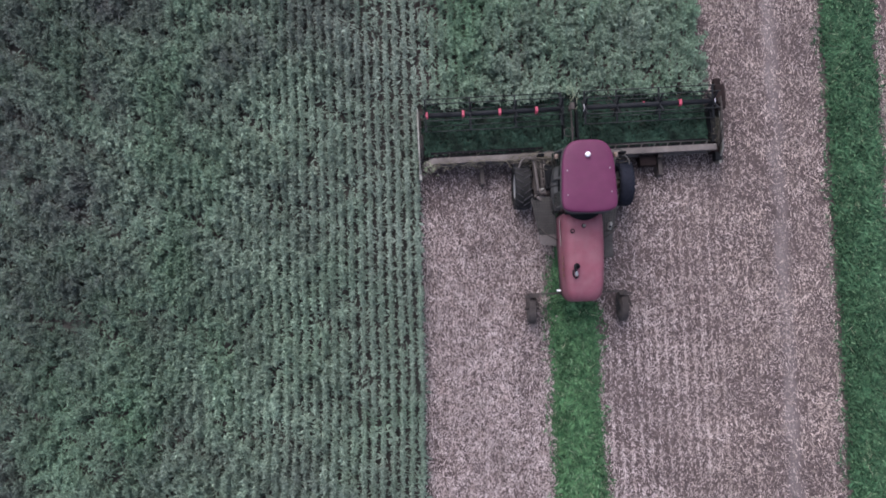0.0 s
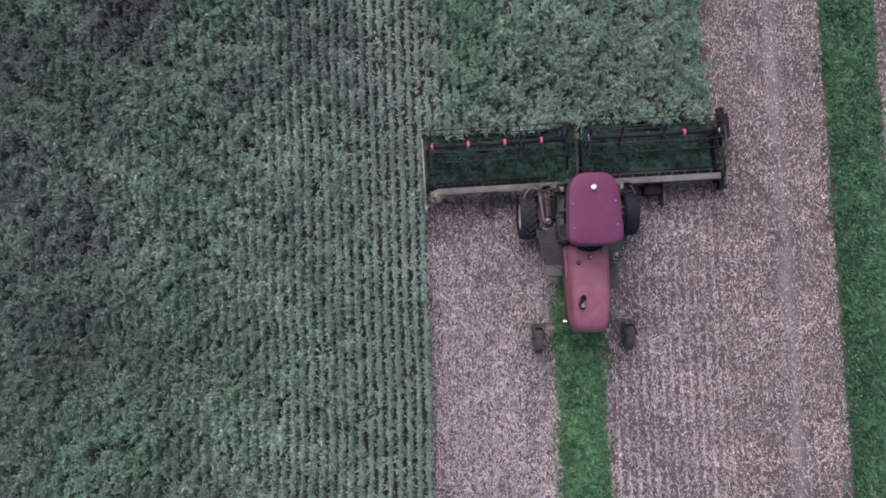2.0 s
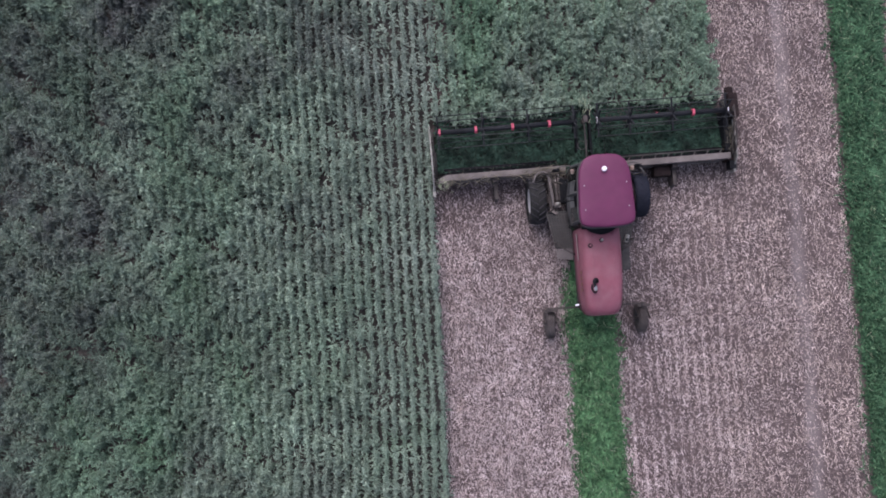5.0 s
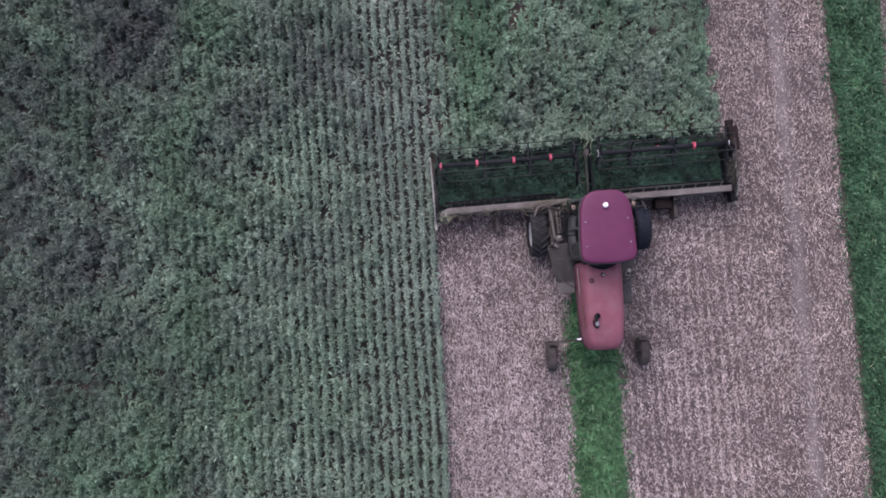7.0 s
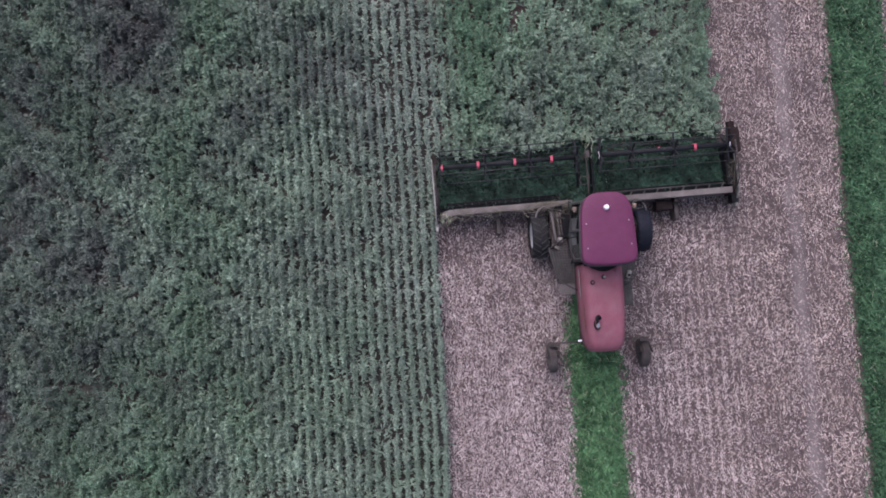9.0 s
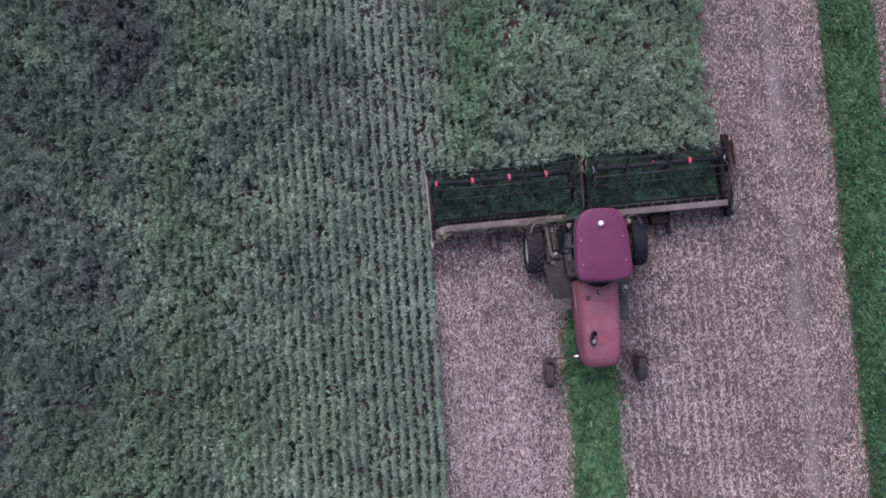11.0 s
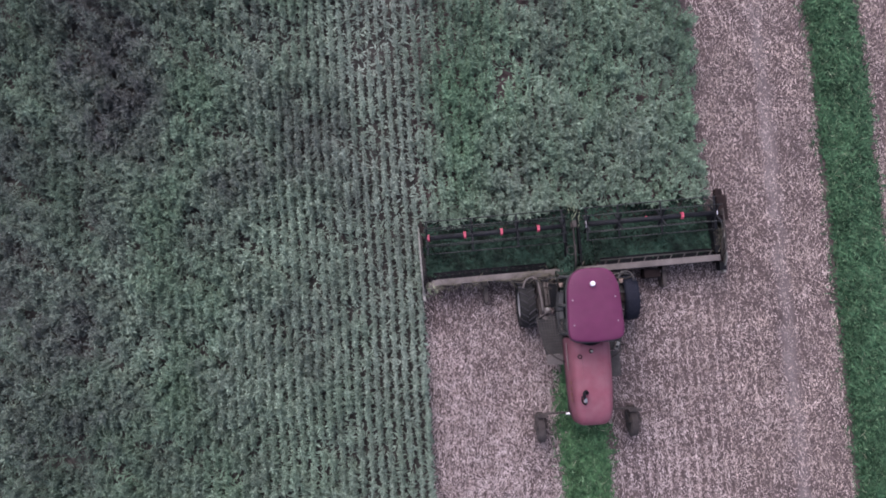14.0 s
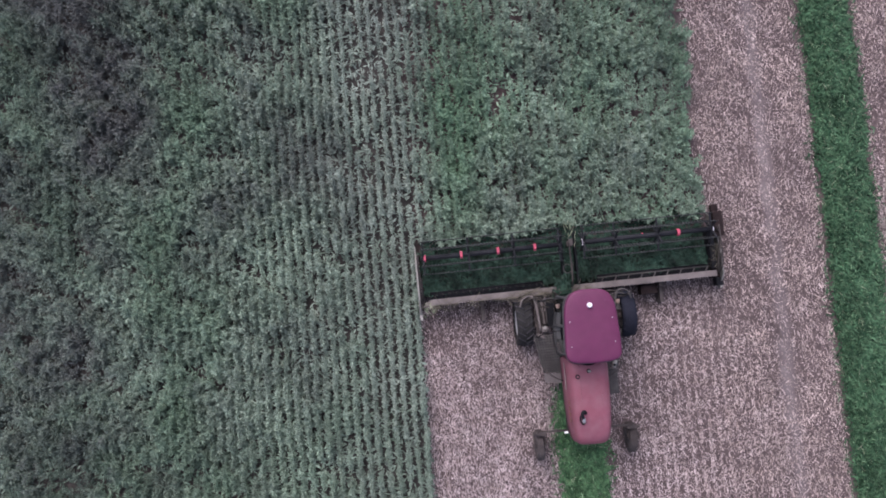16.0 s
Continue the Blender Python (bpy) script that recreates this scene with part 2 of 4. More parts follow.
M_blue_tyre = surface("blue_black_tyre_rubber", [(0.009, 0.010, 0.017), (0.015, 0.016, 0.025)], scale=30, rough=0.85, bump=0.3, dist=0.004, macro=2.5, dark=0.85, light=1.2, dust=(0.033, 0.030, 0.039), dust_amount=0.2, spec=0.12)
M_muddy = surface("muddy_tyre", [(0.036, 0.032, 0.032), (0.062, 0.052, 0.052)], scale=20, rough=0.9, bump=0.4, dist=0.006, macro=3, dark=0.8, light=1.25, dust=(0.094, 0.074, 0.069), dust_amount=0.5, spec=0.12)
M_rim = surface("grey_rim", [(0.306, 0.293, 0.297), (0.391, 0.374, 0.378)], scale=12, rough=0.5, metal=0.1, bump=0.05, macro=3, dust=DUST, dust_amount=0.2)
M_frame = surface("dusty_dark_steel", [(0.025, 0.022, 0.023), (0.047, 0.041, 0.041)], scale=10, rough=0.65, metal=0.3, bump=0.15, dist=0.003, macro=2.2, dust=(0.105, 0.083, 0.077), dust_amount=0.6, spec=0.12)
M_black = surface("black_plastic", [(0.004, 0.004, 0.006), (0.009, 0.009, 0.011)], scale=15, rough=0.7, bump=0.08, macro=2, dust=(0.044, 0.041, 0.041), dust_amount=0.08, spec=0.12)
M_reel = surface("black_reel_paint", [(0.008, 0.009, 0.012), (0.015, 0.015, 0.020)], scale=12, rough=0.55, metal=0.0, bump=0.08, macro=2, dust=(0.066, 0.061, 0.061), dust_amount=0.25, spec=0.12)
M_bat = surface("worn_bat_steel", [(0.020, 0.021, 0.022), (0.044, 0.044, 0.043)], scale=9, rough=0.5, metal=0.2, bump=0.05, macro=2.5, dark=0.6, light=1.3, spec=0.25)
M_belt = surface("draper_belt", [(0.007, 0.008, 0.007), (0.014, 0.017, 0.014)], scale=8, rough=0.8, bump=0.2, macro=1.5, dust=(0.028, 0.036, 0.025), dust_amount=0.45, spec=0.12)
M_beam = surface("dusty_beam_steel", [(0.118, 0.100, 0.098), (0.168, 0.143, 0.139)], scale=6, rough=0.75, metal=0.0, bump=0.12, dist=0.003, macro=1.2, dark=0.66, light=1.12, spec=0.15, dust=(0.150, 0.122, 0.112), dust_amount=0.6)
M_end = surface("end_sheet_grey", [(0.132, 0.127, 0.116), (0.187, 0.176, 0.160)], scale=8, rough=0.6, metal=0.2, bump=0.1, macro=1.5, dust=(0.165, 0.149, 0.121), dust_amount=0.5)
M_pale = surface("scuffed_pale_steel", [(0.24, 0.225, 0.205), (0.34, 0.32, 0.30)], scale=11, rough=0.55, metal=0.1, bump=0.1, macro=2.5, dark=0.7, light=1.1, dust=(0.19, 0.165, 0.14), dust_amount=0.45)
M_rust = surface("rusty_brown_shield", [(0.011, 0.0075, 0.008), (0.022, 0.014, 0.014)], scale=9, rough=0.85, bump=0.2, macro=2.5, dust=(0.045, 0.032, 0.031), dust_amount=0.35, spec=0.08)
M_grate = surface("dusty_grating_steel", [(0.040, 0.037, 0.037), (0.070, 0.065, 0.063)], scale=12, rough=0.7, metal=0.3, bump=0.1, macro=2, dust=(0.106, 0.088, 0.084), dust_amount=0.4, spec=0.25)
M_grey = surface("grey_moulded_rim", [(0.035, 0.035, 0.038), (0.050, 0.050, 0.052)], scale=10, rough=0.55, bump=0.1, macro=2, dust=(0.083, 0.071, 0.066), dust_amount=0.4, spec=0.25)
M_red = surface("red_plastic_clip", [(0.46, 0.055, 0.10), (0.56, 0.085, 0.14)], scale=8, rough=0.4, bump=0.0, macro=3, dark=0.9, light=1.05)
M_white = surface("white_plastic", [(0.74, 0.67, 0.71), (0.82, 0.75, 0.79)], scale=8, rough=0.65, bump=0.0, macro=3, dark=0.93, light=1.03, spec=0.2)
M_amber = surface("amber_lens", [(0.198, 0.132, 0.105), (0.242, 0.171, 0.138)], scale=8, rough=0.3, bump=0.0, macro=3)
M_chrome = surface("worn_bright_steel", [(0.55, 0.53, 0.52), (0.65, 0.63, 0.62)], scale=14, rough=0.32, metal=0.9, bump=0.05, macro=3)
M_tine = surface("grey_plastic_tine", [(0.055, 0.055, 0.058), (0.088, 0.085, 0.088)], scale=14, rough=0.6, bump=0.0, macro=3, spec=0.12)
M_hose = surface("rubber_hose", [(0.017, 0.015, 0.015), (0.033, 0.029, 0.026)], scale=14, rough=0.7, bump=0.1, macro=3, dust=(0.121, 0.099, 0.083), dust_amount=0.3, spec=0.12)
M_glass = bpy.data.materials.new("tinted_cab_glass")
M_glass.use_nodes = True
gb = M_glass.node_tree.nodes["Principled BSDF"]
gb.inputs["Base Color"].default_value = (0.45, 0.5, 0.5, 1)
gb.inputs["Roughness"].default_value = 0.04
gb.inputs["Transmission Weight"].default_value = 1.0
gb.inputs["IOR"].default_value = 1.45


# ---- mesh helpers ----
def part(name, bm, material, parent=None, label="", smooth=False):
    """Links a bmesh as one mesh object, under a thing or a part. Vertices are in the parent's frame."""
    me = bpy.data.meshes.new(name)
    bmesh.ops.recalc_face_normals(bm, faces=bm.faces)
    bm.to_mesh(me)
    bm.free()
    me.materials.append(material)
    if smooth:
        for p in me.polygons:
            p.use_smooth = True
    ob = new(name, me)
    if parent is not None:
        ob.parent = parent
    if label:
        ob["label"] = label
    return ob


def thing(name, m, label, category, group=""):
    e = new(name)
    e.empty_display_size = 0.3
    e.matrix_world = m
    return tagged(e, label, category, group)


def box(bm, c, s, turn=None, bevel=0.0):
    """A box of size s round c, with bevelled edges."""
    made = bmesh.ops.create_cube(bm, size=1.0)["verts"]
    mt = Matrix.Translation(c) @ (turn.to_4x4() if turn else Matrix.Identity(4)) @ Matrix.Diagonal((*s, 1))
    bmesh.ops.transform(bm, matrix=mt, verts=made)
    if bevel:
        edges = list({e for v in made for e in v.link_edges})
        bmesh.ops.bevel(bm, geom=edges, offset=bevel, segments=2, affect="EDGES", profile=0.7)
    return bm


def loft(bm, rings, cap=True):
    rows = [[bm.verts.new(p) for p in ring] for ring in rings]
    n = len(rows[0])
    for a, b in zip(rows, rows[1:]):
        for i in range(n):
            j = (i + 1) % n
            bm.faces.new((a[i], a[j], b[j], b[i]))
    if cap:
        bm.faces.new(rows[0])
        bm.faces.new(rows[-1])
    return bm


def tube(bm, pts, r, seg=8):
    """A round bar or hose along points; r may be a list."""
    pts = [Vector(p) for p in pts]
    rad = r if isinstance(r, (list, tuple)) else [r] * len(pts)
    rings = []
    for i, p in enumerate(pts):
        d = (pts[min(i + 1, len(pts) - 1)] - pts[max(i - 1, 0)]).normalized()
        q = d.to_track_quat("Z", "Y")
        rings.append([p + q @ Vector((math.cos(a) * rad[i], math.sin(a) * rad[i], 0)) for a in (2 * math.pi * k / seg for k in range(seg))])
    return loft(bm, rings)


def arc(pts, n=6):
    """A smooth way through control points (Catmull-Rom)."""
    P = [Vector(p) for p in pts]
    P = [P[0] * 2 - P[1]] + P + [P[-1] * 2 - P[-2]]
    out = []
    for i in range(1, len(P) - 2):
        a, b, c, d = P[i - 1:i + 3]
        for k in range(n):
            t = k / n
            out.append(0.5 * (2 * b + (c - a) * t + (2 * a - 5 * b + 4 * c - d) * t * t + (3 * b - a - 3 * c + d) * t ** 3))
    out.append(P[-2])
    return out


def lathe(bm, profile, centre, seg=36):
    """Turns a closed profile of (radius, offset along x) round the x axis through centre."""
    c = Vector(centre)
    rows = []
    for k in range(seg):
        a = 2 * math.pi * k / seg
        rows.append([bm.verts.new(c + Vector((o, math.cos(a) * r, math.sin(a) * r))) for r, o in profile])
    m = len(profile)
    for k in range(seg):
        a, b = rows[k], rows[(k + 1) % seg]
        for i in range(m):
            bm.faces.new((a[i], a[(i + 1) % m], b[(i + 1) % m], b[i]))
    return bm


def outline(n, wf, wb, yf, yb, p, z, grow=1.0):
    """A rounded plan outline, wf and wb half as wide at its front and back."""
    ring = []
    for k in range(n):
        a = 2 * math.pi * k / n
        c, s = math.cos(a), math.sin(a)
        u = math.copysign(abs(c) ** (2 / p), c)
        v = math.copysign(abs(s) ** (2 / p), s)
        w = wb + (wf - wb) * (v * 0.5 + 0.5)
        ring.append(Vector((u * w * grow, (yf + yb) / 2 + v * (yf - yb) / 2 * grow, z)))
    return ring


def sheet_mesh(name, verts, tmpl, material):
    """Many small pieces in one mesh: verts (n, k, 3), with the faces tmpl (quads or triangles) of each piece."""
    n, k = verts.shape[:2]
    tmpl = np.array(tmpl, dtype=np.int32)
    f, q = tmpl.shape
    idx = (np.arange(n, dtype=np.int32)[:, None, None] * k + tmpl[None]).reshape(-1)
    me = bpy.data.meshes.new(name)
    me.vertices.add(n * k)
    me.vertices.foreach_set("co", verts.astype(np.float32).reshape(-1))
    me.loops.add(len(idx))
    me.loops.foreach_set("vertex_index", idx)
    me.polygons.add(n * f)
    me.polygons.foreach_set("loop_start", np.arange(0, n * f * q, q, dtype=np.int32))
    me.update(calc_edges=True)
    me.materials.append(material)
    return new(name, me)


def leaf_verts(base, az, el, length, width, droop):
    """Leaves of two bent blades: six points each, wide in the middle and narrow at the tip."""
    ca, sa, ce, se = np.cos(az), np.sin(az), np.cos(el), np.sin(el)
    d = np.stack([ca * ce, sa * ce, se], 1)
    s = np.stack([-sa, ca, np.zeros_like(az)], 1)
    e2 = el - droop
    d2 = np.stack([ca * np.cos(e2), sa * np.cos(e2), np.sin(e2)], 1)
    L, W = length[:, None], width[:, None]
    mid = base + d * L * 0.5
    tip = mid + d2 * L * 0.5
    return np.stack([base - s * W * 0.18, base + s * W * 0.18, mid + s * W * 0.5, mid - s * W * 0.5,
                     tip + s * W * 0.16, tip - s * W * 0.16], 1)


LEAF = [(0, 1, 2, 3), (3, 2, 4, 5)]


def wave(x, y, scale, seed):
    """Smooth noise of a plan place, about -1 to 1."""
    r = np.random.RandomState(seed)
    v = np.zeros_like(x)
    for k in range(9):
        a = r.uniform(0, 2 * math.pi)
        f = scale * r.uniform(0.5, 1.9)
        v += np.sin((x * math.cos(a) + y * math.sin(a)) * f + r.uniform(0, 6.3)) * r.uniform(0.5, 1)
    return v / 3.2


# ---- ground ----
def steps(near, far, fine):
    """Plan lines: fine steps out to near, growing ones out to far."""
    a = list(np.arange(0, near, fine))
    d, v = fine, near
    while v < far:
        a.append(v)
        d *= 1.35
        v += d
    a.append(far)
    return np.array([-u for u in reversed(a[1:])] + a)


gx, gy = steps(22, 3000, 0.4), steps(18, 3000, 0.4)
X, Y = np.meshgrid(gx, gy)
near_mask = np.exp(-((np.abs(X) / 40) ** 4 + (np.abs(Y) / 40) ** 4))
Zg = (0.012 * wave(X, Y, 1.3, 3) + 0.010 * wave(X, Y, 3.7, 4)) * near_mask
# shallow wheel track in the cut strip
Zg -= 0.03 * np.exp(-((X - 6.85) / 0.28) ** 2) * near_mask
nxg, nyg = len(gx), len(gy)
ii = np.arange((nyg - 1) * (nxg - 1))
r0 = (ii // (nxg - 1)) * nxg + ii % (nxg - 1)
gm = bpy.data.meshes.new("ground")
gm.from_pydata(np.stack([X, Y, Zg], 2).reshape(-1, 3).tolist(), [], np.stack([r0, r0 + 1, r0 + nxg + 1, r0 + nxg], 1).tolist())
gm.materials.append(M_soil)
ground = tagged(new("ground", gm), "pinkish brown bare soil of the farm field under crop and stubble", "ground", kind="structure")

CROP_L = -4.72       # edge of the standing crop beside the machine
CROP_R = 4.45        # edge of the standing crop ahead of the machine
YAW = math.tan(radians(1.7))


# ---- standing crop ----
ROW = 0.30           # drill rows
ROW_AT = -0.05


def blade_verts(base, az, el, length, width):
    """Narrow pointed leaves, folded along the midrib: base, two shoulders and tip."""
    ca, sa, ce, se = np.cos(az), np.sin(az), np.cos(el), np.sin(el)
    d = np.stack([ca * ce, sa * ce, se], 1)
    up = np.stack([-ca * se, -sa * se, ce], 1)
    s = np.stack([-sa, ca, np.zeros_like(az)], 1)
    L, W = length[:, None], width[:, None]
    shoulder = base + d * L * 0.45 + up * W * 0.18
    tip = base + d * L - np.array([0, 0, 0.12]) * L
    return np.stack([base, shoulder + s * W * 0.5, tip, shoulder - s * W * 0.5], 1)


BLADE = [(0, 1, 2, 3)]


def crop(name, x0, x1, y0, y1, spacing, leaves, keep, seed, size=1.0):
    r = np.random.RandomState(seed)
    rows = np.arange(math.floor(x0 / ROW), math.ceil(x1 / ROW) + 1) * ROW + ROW_AT
    ny = int((y1 - y0) / spacing)
    px = np.repeat(rows, ny)
    py = y0 + (np.tile(np.arange(ny), len(rows)) + r.uniform(-0.5, 0.5, len(px))) * spacing
    # clear drill rows beside the cut, a closed stand elsewhere
    clear = np.exp(-((px + 5.75) / (1.35 + 0.35 * wave(px * 0, py, 0.45, 9))) ** 6)
    # fainter rows show through most of the stand
    drawn = np.clip(0.75 * np.exp(-((px + 6.6) / 3.2) ** 4) + 0.45 + 0.35 * wave(px * 0.6, py * 0.5, 0.6, 10), 0, 0.9)
    drawn = np.maximum(drawn, clear)
    px = px + r.normal(0, 1, len(px)) * (0.048 - 0.034 * drawn)
    px = px + 0.05 * wave(px * 0 + py, py * 0, 0.5, 8)
    dens = 1.0 + 0.17 * wave(px, py, 0.55, 11) + 0.22 * wave(px, py, 1.9, 12) + 0.1 * clear
    clump = wave(px, py * 0.55, 6.5, 18)
    dens += 0.15 * clump + 0.30 * clump * np.clip((-7.5 - px) / 5, 0, 1)
    dens -= 0.9 * clear * np.clip(wave(px, py, 1.6, 14) - 0.3, 0, 0.5)
    dens -= 0.55 * np.exp(-((px + 15.4) / 0.16) ** 2) * (wave(px * 0, py, 0.5, 15) > -0.1)
    dens -= 0.45 * np.exp(-((px + 1.75) / 0.14) ** 2) * (wave(px * 0, py, 0.6, 16) > 0.0)
    dens -= 0.18 * np.clip((-12.5 - px) / 6, 0, 1) + 0.10 * np.clip((py - 4) / 6, 0, 1)
    # bare spots a few plants wide
    dens -= 1.6 * np.clip(wave(px, py * 0.8, 2.3, 17) - 0.85 + 0.25 * clear, 0, 0.6)
    ok = (r.uniform(0, 1, len(px)) < np.clip(dens, 0.32, 1)) & (px > x0) & (px < x1) & keep(px, py)
    px, py, dens, clear, drawn, clump = px[ok], py[ok], dens[ok], clear[ok], drawn[ok], clump[ok]
    n = len(px)
    h = np.clip(0.78 + 0.17 * clump + 0.09 * wave(px, py, 0.7, 13) + r.normal(0, 0.12, n), 0.35, 1.15)
    big = np.clip(0.75 + 0.35 * dens, 0.6, 1.15) * (1 - 0.22 * drawn - 0.14 * clear) * (1 + 0.22 * clump) * size * r.uniform(0.75, 1.2, n)
    k = leaves
    H, PX, PY, B = (np.repeat(v, k) for v in (h, px, py, big))
    m = n * k
    u = np.tile((np.arange(k) + 0.5) / k, n)
    az = np.tile(np.arange(k) * 2.4, n) + r.uniform(0, 6.3, n).repeat(k) + r.normal(0, 0.35, m)
    el = radians(2) + radians(58) * u ** 1.6 + r.normal(0, 0.30, m)
    length = (0.170 - 0.060 * u) * B * r.uniform(0.65, 1.3, m)
    lean_x, lean_y = (r.normal(0, 0.036, n) * (1 - 0.5 * drawn)).repeat(k), r.normal(0, 0.07, n).repeat(k)
    base = np.stack([PX + lean_x * u + r.normal(0, 0.020, m), PY + lean_y * u + r.normal(0, 1, m) * (0.030 + 0.035 * np.repeat(drawn, k)), H * (0.22 + 0.74 * u ** 0.7) - 0.05 + r.normal(0, 0.03, m)], 1)
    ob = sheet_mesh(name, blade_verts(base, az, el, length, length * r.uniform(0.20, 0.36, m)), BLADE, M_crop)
    # low broad leaves close the floor of the stand
    q = int((x1 - x0) * (y1 - y0) * (100 if leaves > 10 else 8))
    ux, uy = r.uniform(x0, x1, q), r.uniform(y0, y1, q)
    ok = keep(ux, uy) & (r.uniform(0, 1, q) > 0.25 * np.exp(-((ux + 5.75) / 1.35) ** 6))
    ux, uy = ux[ok], uy[ok]
    q = len(ux)
    ln = r.uniform(0.10, 0.20, q)
    lv = leaf_verts(np.stack([ux, uy, r.uniform(0.10, 0.38, q)], 1), r.uniform(0, 6.3, q), r.normal(0.15, 0.3, q), ln, ln * r.uniform(0.25, 0.45, q), r.uniform(0.1, 0.6, q))
    low = sheet_mesh("low_crop_leaves", lv, LEAF, M_crop)
    tagged(low, "low shaded leaves inside the standing crop", "crop", kind="stuff")
    az = r.uniform(0, 6.3, n)
    sd = np.stack([np.cos(az), np.sin(az), az * 0], 1) * 0.008
    lo, up = np.stack([px, py, np.full(n, -0.02)], 1), np.stack([px, py, h * 0.92], 1)
    stems = sheet_mesh("crop_stalks", np.stack([lo - sd, lo + sd, up + sd * 0.5, up - sd * 0.5], 1), [(0, 1, 2, 3)], M_dry)
    tagged(stems, "thin upright stalks of the standing crop", "crop", kind="stuff")
    return ob


def uncut(px, py):
    edge = 3.12 + px * YAW + 0.09 * wave(px, py, 2.2, 21) + 0.05 * wave(px, py, 9.0, 24)
    side = CROP_L + 0.06 * wave(py, px * 0, 1.5, 22)
    return (px < side) | ((py > edge) & (px < CROP_R + 0.07 * wave(py, px * 0, 1.7, 23)))


stand = crop("standing_crop", -20.5, 4.7, -12.5, 13.0, 0.124, 50, uncut, 31)
tagged(stand, "grey-green leafy standing crop in drilled rows with thin brown patches", "crop", kind="stuff")


def outer(px, py):
    inside = (px > -20.5) & (px < 4.7) & (py > -12.5) & (py < 13.0)
    return uncut(px, py) & ~inside


rest = crop("standing_crop_beyond", -40, 4.7, -32, 36, 0.30, 8, outer, 32, 2.0)
tagged(rest, "grey-green standing crop stretching on across the field", "crop", kind="stuff")

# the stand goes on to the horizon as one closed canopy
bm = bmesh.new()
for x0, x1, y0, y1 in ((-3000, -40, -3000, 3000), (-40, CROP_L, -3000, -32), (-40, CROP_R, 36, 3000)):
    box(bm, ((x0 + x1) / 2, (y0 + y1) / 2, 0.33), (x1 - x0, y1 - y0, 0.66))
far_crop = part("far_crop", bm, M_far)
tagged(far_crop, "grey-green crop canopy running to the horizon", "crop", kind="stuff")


# ---- stubble and chaff ----
def straw(name, x0, x1, y0, y1, per, seed, upright):
    r = np.random.RandomState(seed)
    n = int((x1 - x0) * (y1 - y0) * per)
    px, py = r.uniform(x0, x1, n), r.uniform(y0, y1, n)
    if upright:
        px = np.round((px - ROW_AT) / ROW) * ROW + ROW_AT + r.normal(0, 0.03, n)
    else:
        # in the fresh cut much of the litter lies along the drill rows
        row = np.round((px - ROW_AT) / ROW) * ROW + ROW_AT + r.normal(0, 0.042, n)
        px = np.where((r.uniform(0, 1, n) < 0.24 + 0.14 * wave(px, py, 0.8, 43)) & (px < 4.8) & (px > 0.6), row, px)
    track = np.exp(-((px - 6.85) / 0.3) ** 2) + 0.5 * (np.exp(-((px - 1.58) / 0.24) ** 4) + np.exp(-((px + 1.66) / 0.24) ** 4)) * (py < 0.2)
    far_back = np.clip((1.8 - py) / 6.5, 0, 1)
    lane = np.where(px < 0, 0.95 + 0.6 * np.clip((1.0 - py) / 3.0, 0, 1), np.where(px < 4.8, 0.58 + 0.42 * far_back, 0.68))
    clumps = (0.66 + 0.25 * wave(px, py, 5.0, 41) + 0.22 * wave(px, py, 1.1, 42)) * lane
    ok = (r.uniform(0, 1, n) < np.clip(clumps, 0.15, 1) * (1 - 0.45 * track)) & (np.abs(px - 9.37) > 0.9)
    cut = ~((px < CROP_L - 0.02) | ((py > 2.6 + px * YAW) & (px < CROP_R + 0.05)))
    ok &= cut & ~((np.abs(px) < 0.5) & (py < 0.5))
    px, py = px[ok], py[ok]
    n = len(px)
    az = r.normal(math.pi / 2, 0.6, n) + np.where(r.uniform(0, 1, n) < 0.5, math.pi, 0)
    if upright:
        el, length, z = np.abs(r.normal(1.1, 0.3, n)), r.uniform(0.06, 0.13, n), np.full(n, -0.01)
    else:
        el, length, z = r.normal(0.12, 0.22, n), r.gamma(2.2, 0.026, n).clip(0.02, 0.26), r.uniform(0.010, 0.05, n)
    width = r.uniform(0.007, 0.025, n)
    d = np.stack([np.cos(az) * np.cos(el), np.sin(az) * np.cos(el), np.sin(el)], 1) * length[:, None]
    sd = np.stack([-np.sin(az), np.cos(az), r.normal(0, 0.3, n)], 1) * width[:, None] * 0.5
    b0 = np.stack([px, py, z], 1)
    v = np.stack([b0 - sd, b0 + sd, b0 + d + sd * 0.7, b0 + d - sd * 0.7], 1)
    return sheet_mesh(name, v, [(0, 1, 2, 3)], M_straw)


tagged(straw("straw_litter", -4.8, 12.6, -12.5, 13, 790, 51, False), "pale chopped straw and chaff strewn over the soil", "straw", kind="stuff")
tagged(straw("stubble", -4.8, 12.6, -12.5, 13, 240, 52, True), "short pale cut stubble standing in drilled rows", "stubble", kind="stuff")
tagged(straw("stubble_beyond", -4.8, 60, -40, 45, 14, 53, False), "pale stubble of the cut land further off", "stubble", kind="stuff")


